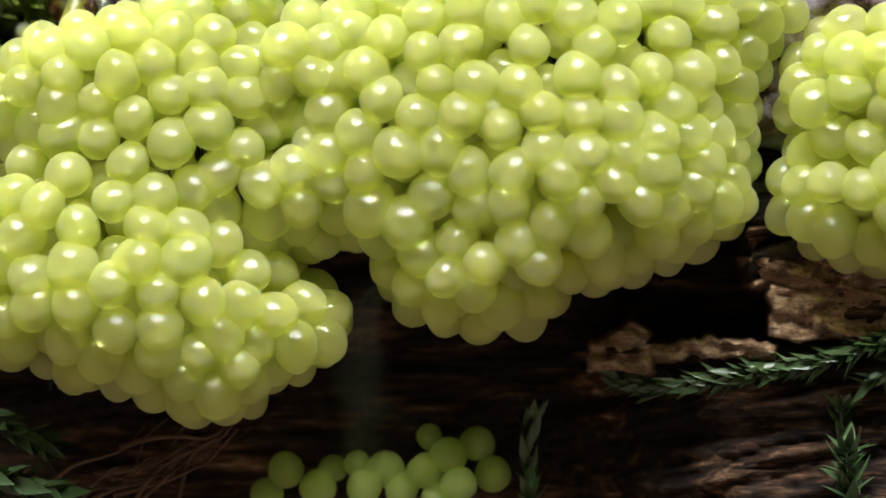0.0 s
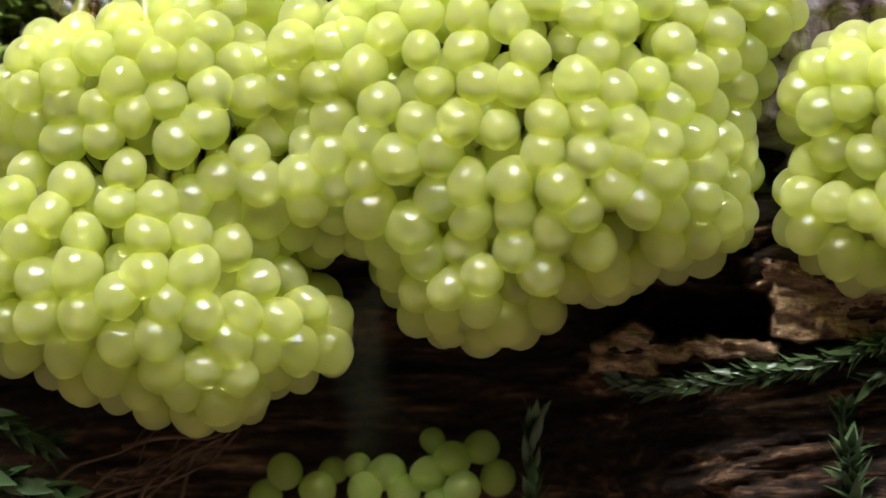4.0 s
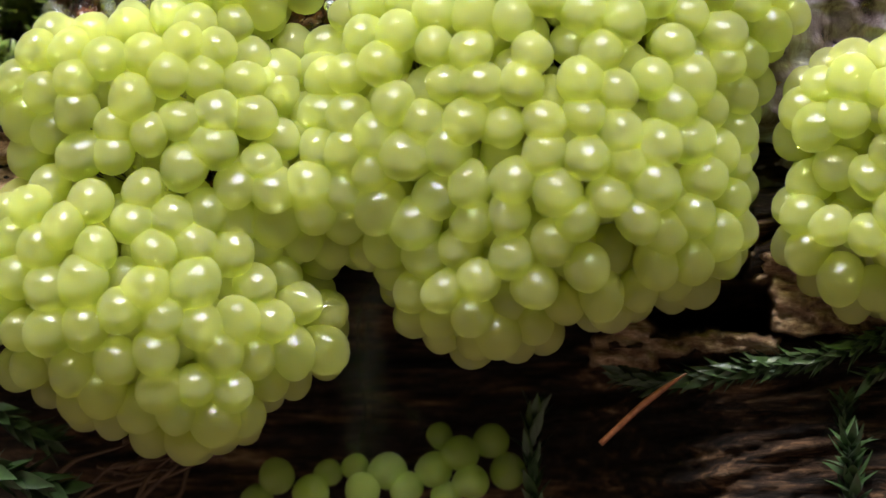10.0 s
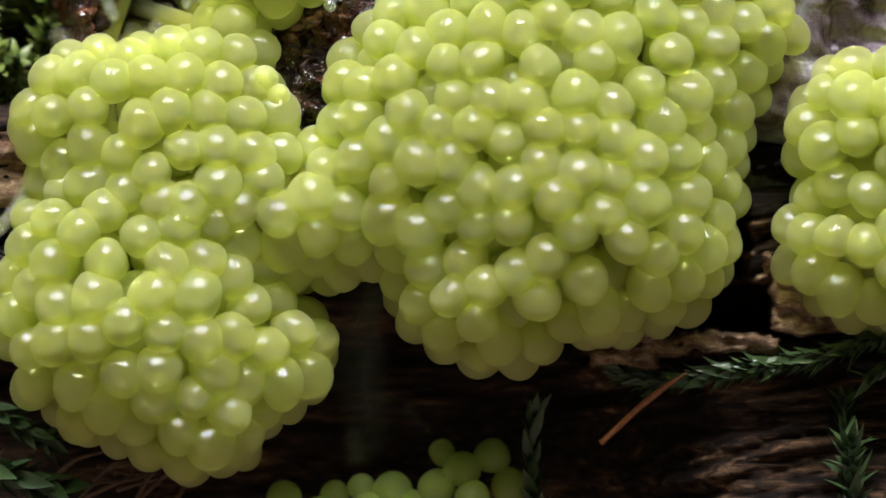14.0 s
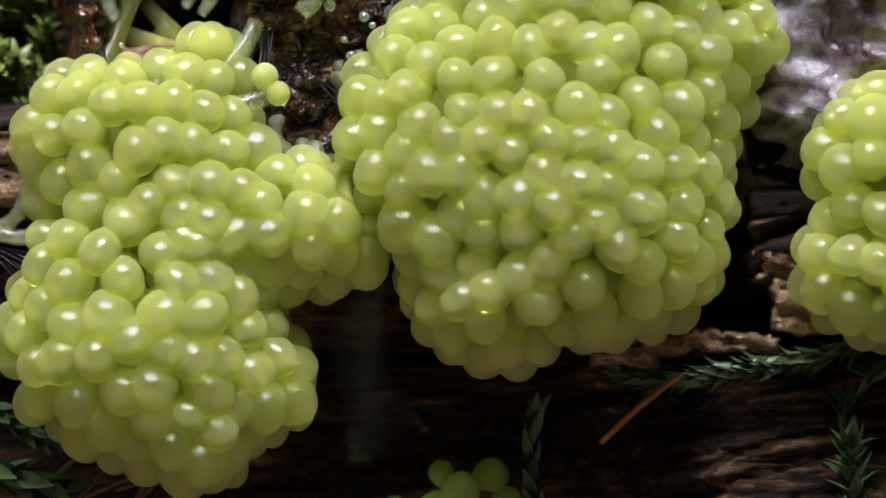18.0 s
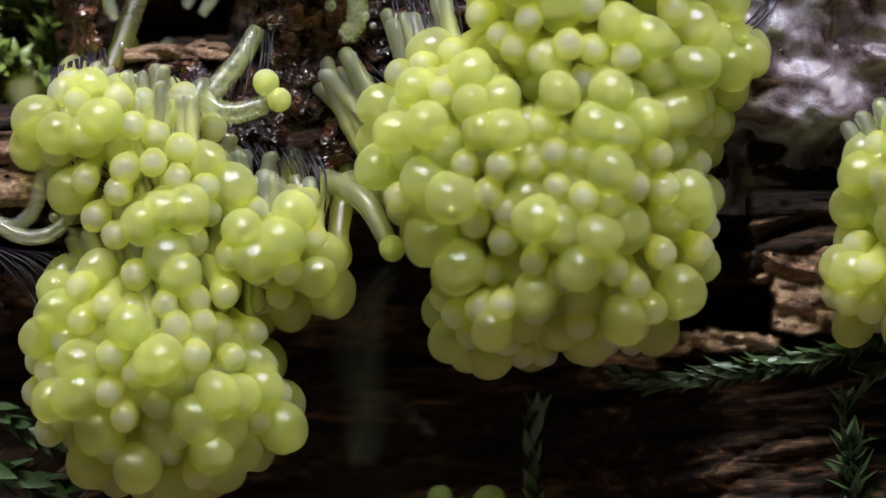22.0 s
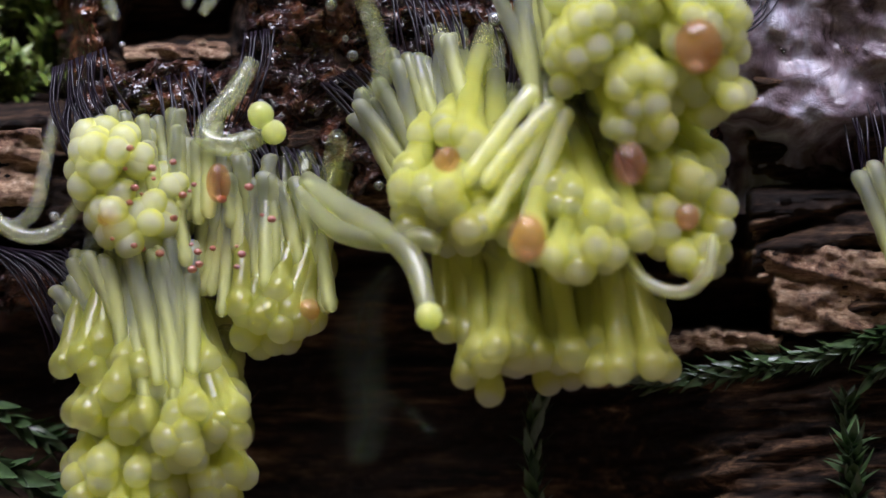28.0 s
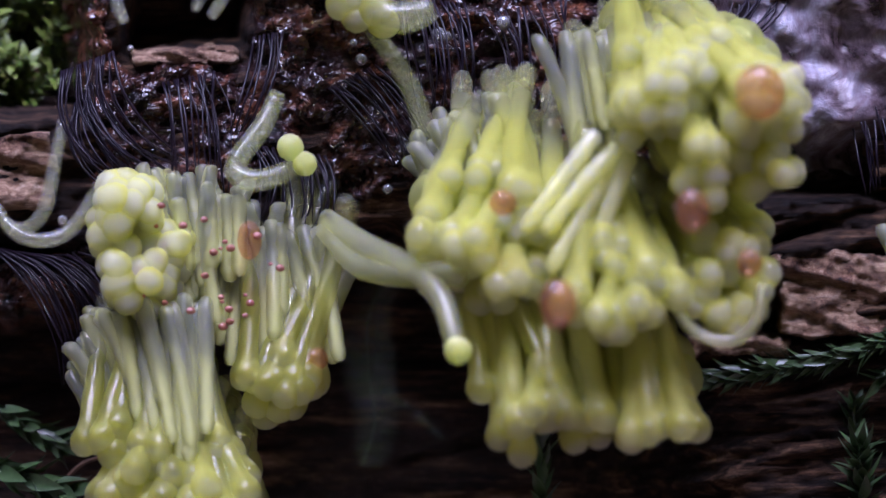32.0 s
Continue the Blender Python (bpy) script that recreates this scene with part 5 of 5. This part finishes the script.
needle = tagged(new("conifer_needle", tube("conifer_needle", [Vector((-s * .98 * MM * 2, 0.06 * MM * math.sin(s * 3), 0.04 * MM * math.sin(s * 4))) for s in np.linspace(0, 1, 14)],
                lambda s: MM * (.018 + .05 * min(1, s * 3) * (1 - .25 * s)), NEEDLE, 8)), "dry reddish-brown conifer needle lying on the wood", "needle")
ABOVE, LAIN, FALLEN = at(6.2, 7.5, 5.5), at(4.31, -2.19, .35), at(3.4, -5.6, .2)
MOVES.append((needle, [(0, Matrix.Translation(ABOVE) @ pose(0, 0, 0, 0, -20, 0)), (4.3, Matrix.Translation(ABOVE) @ pose(0, 0, 0, 0, -20, 0)),
                       (4.8, Matrix.Translation(LAIN) @ pose(0, 0, 0, 0, -38.5, 0)), (18.15, Matrix.Translation(LAIN) @ pose(0, 0, 0, 0, -38.5, 0)),
                       (18.45, Matrix.Translation(FALLEN) @ pose(0, 0, 0, 0, -80, 0)), (32, Matrix.Translation(FALLEN) @ pose(0, 0, 0, 0, -80, 0))]))


# ---- a midge that settles for a moment ----
def midge():
    ob = thing("midge", (0, 0, 0), "small orange-brown midge with grey wings on the slime mould", "insect")

    def line(name, pts, r, material, parent, label="", seg=6, shape=None):
        path = [Vector((x, -z, y)) * MM for x, y, z in spline(pts, 12)]
        return part(name, tube(name, path, (lambda s: r * MM * shape(s)) if shape else r * MM, material, seg), parent, label)

    line("abdomen", [(-.14, .04, 0), (-.24, .2, .05), (-.3, .42, .05), (-.32, .62, .02)], .095, INSECT, ob, "orange segmented abdomen", 10,
         lambda s: (0.35 + 0.65 * math.sin(math.pi * (0.15 + 0.75 * s))) * (1 + 0.10 * math.sin(44 * s)))
    line("thorax", [(-.2, .06, 0), (-.08, .03, .05), (.04, -.05, .03)], .11, INSECT, ob, "", 10, lambda s: 0.4 + 0.6 * math.sin(math.pi * (.1 + .8 * s)))
    head = line("head", [(.02, -.08, .02), (-.03, -.17, .03), (-.07, -.24, .03)], .08, INSECT, ob, "", 8, lambda s: 0.5 + 0.5 * math.sin(math.pi * s))
    for k in (0, 1):
        tip = ((-1.19, .72), (-1.03, .77))[k]
        rows, verts, faces = 9, [], []
        for i in range(rows):
            s = i / (rows - 1)
            half = .085 * math.sin(math.pi * (0.08 + 0.86 * s)) ** 0.6
            cx, cy = blend(-.17, tip[0], s), blend(-.02, tip[1], s)
            for side in (-1, 1):
                for z in (0.0, 0.012):
                    verts.append(Vector((cx + side * half * .6, -(.1 + .12 * k + z), cy + side * half * .75)) * MM)
            if i:
                a = 4 * i
                faces += [(a - 4, a - 2, a + 2, a), (a - 3, a + 1, a + 3, a - 1), (a - 4, a, a + 1, a - 3), (a - 2, a - 1, a + 3, a + 2)]
        part("wing", mesh_of("wing", verts, faces, WING), ob, "long grey translucent wing")
    for pts in ([(0, .05, .1), (-.28, -.25, .2), (-.36, -.3, .2)], [(0, -.02, .1), (-.3, -.32, .2), (.05, -.32, .25)], [(.02, .05, .1), (-.2, .2, .25), (-.48, .38, .2), (-.1, .6, .1)],
                [(.04, .08, 0), (0, .4, .1), (.12, .75, .0), (.3, 1.2, -.1)], [(.08, .05, 0), (.0, .5, .05), (.1, 1.0, 0), (-.05, 1.35, -.1)]):
        line("leg", pts, .013, LIMB, ob)
    for pts in ([(-.08, -.24, .03), (-.2, -.5, .05), (-.46, -.72, .05)], [(-.05, -.24, .05), (-.1, -.5, .1), (-.3, -.72, .12)]):
        line("antenna", pts, .012, LIMB, head)
    away = Matrix.Translation(at(-13, -1.5, 5))
    MOVES.append((ob, [(0, away), (30.6, away), (30.86, Matrix.Translation(at(-6.64, -2.92, 2.4))), (31.0, Matrix.Translation(at(-6.55, -2.96, 2.4))),
                       (31.3, Matrix.Translation(at(-6.45, -3.0, 2.4))), (31.55, away), (32, away)]))


midge()


# ---- all that moves ----
def motions():
    for ob, rows in MOVES:
        walk(ob, rows)


motions()
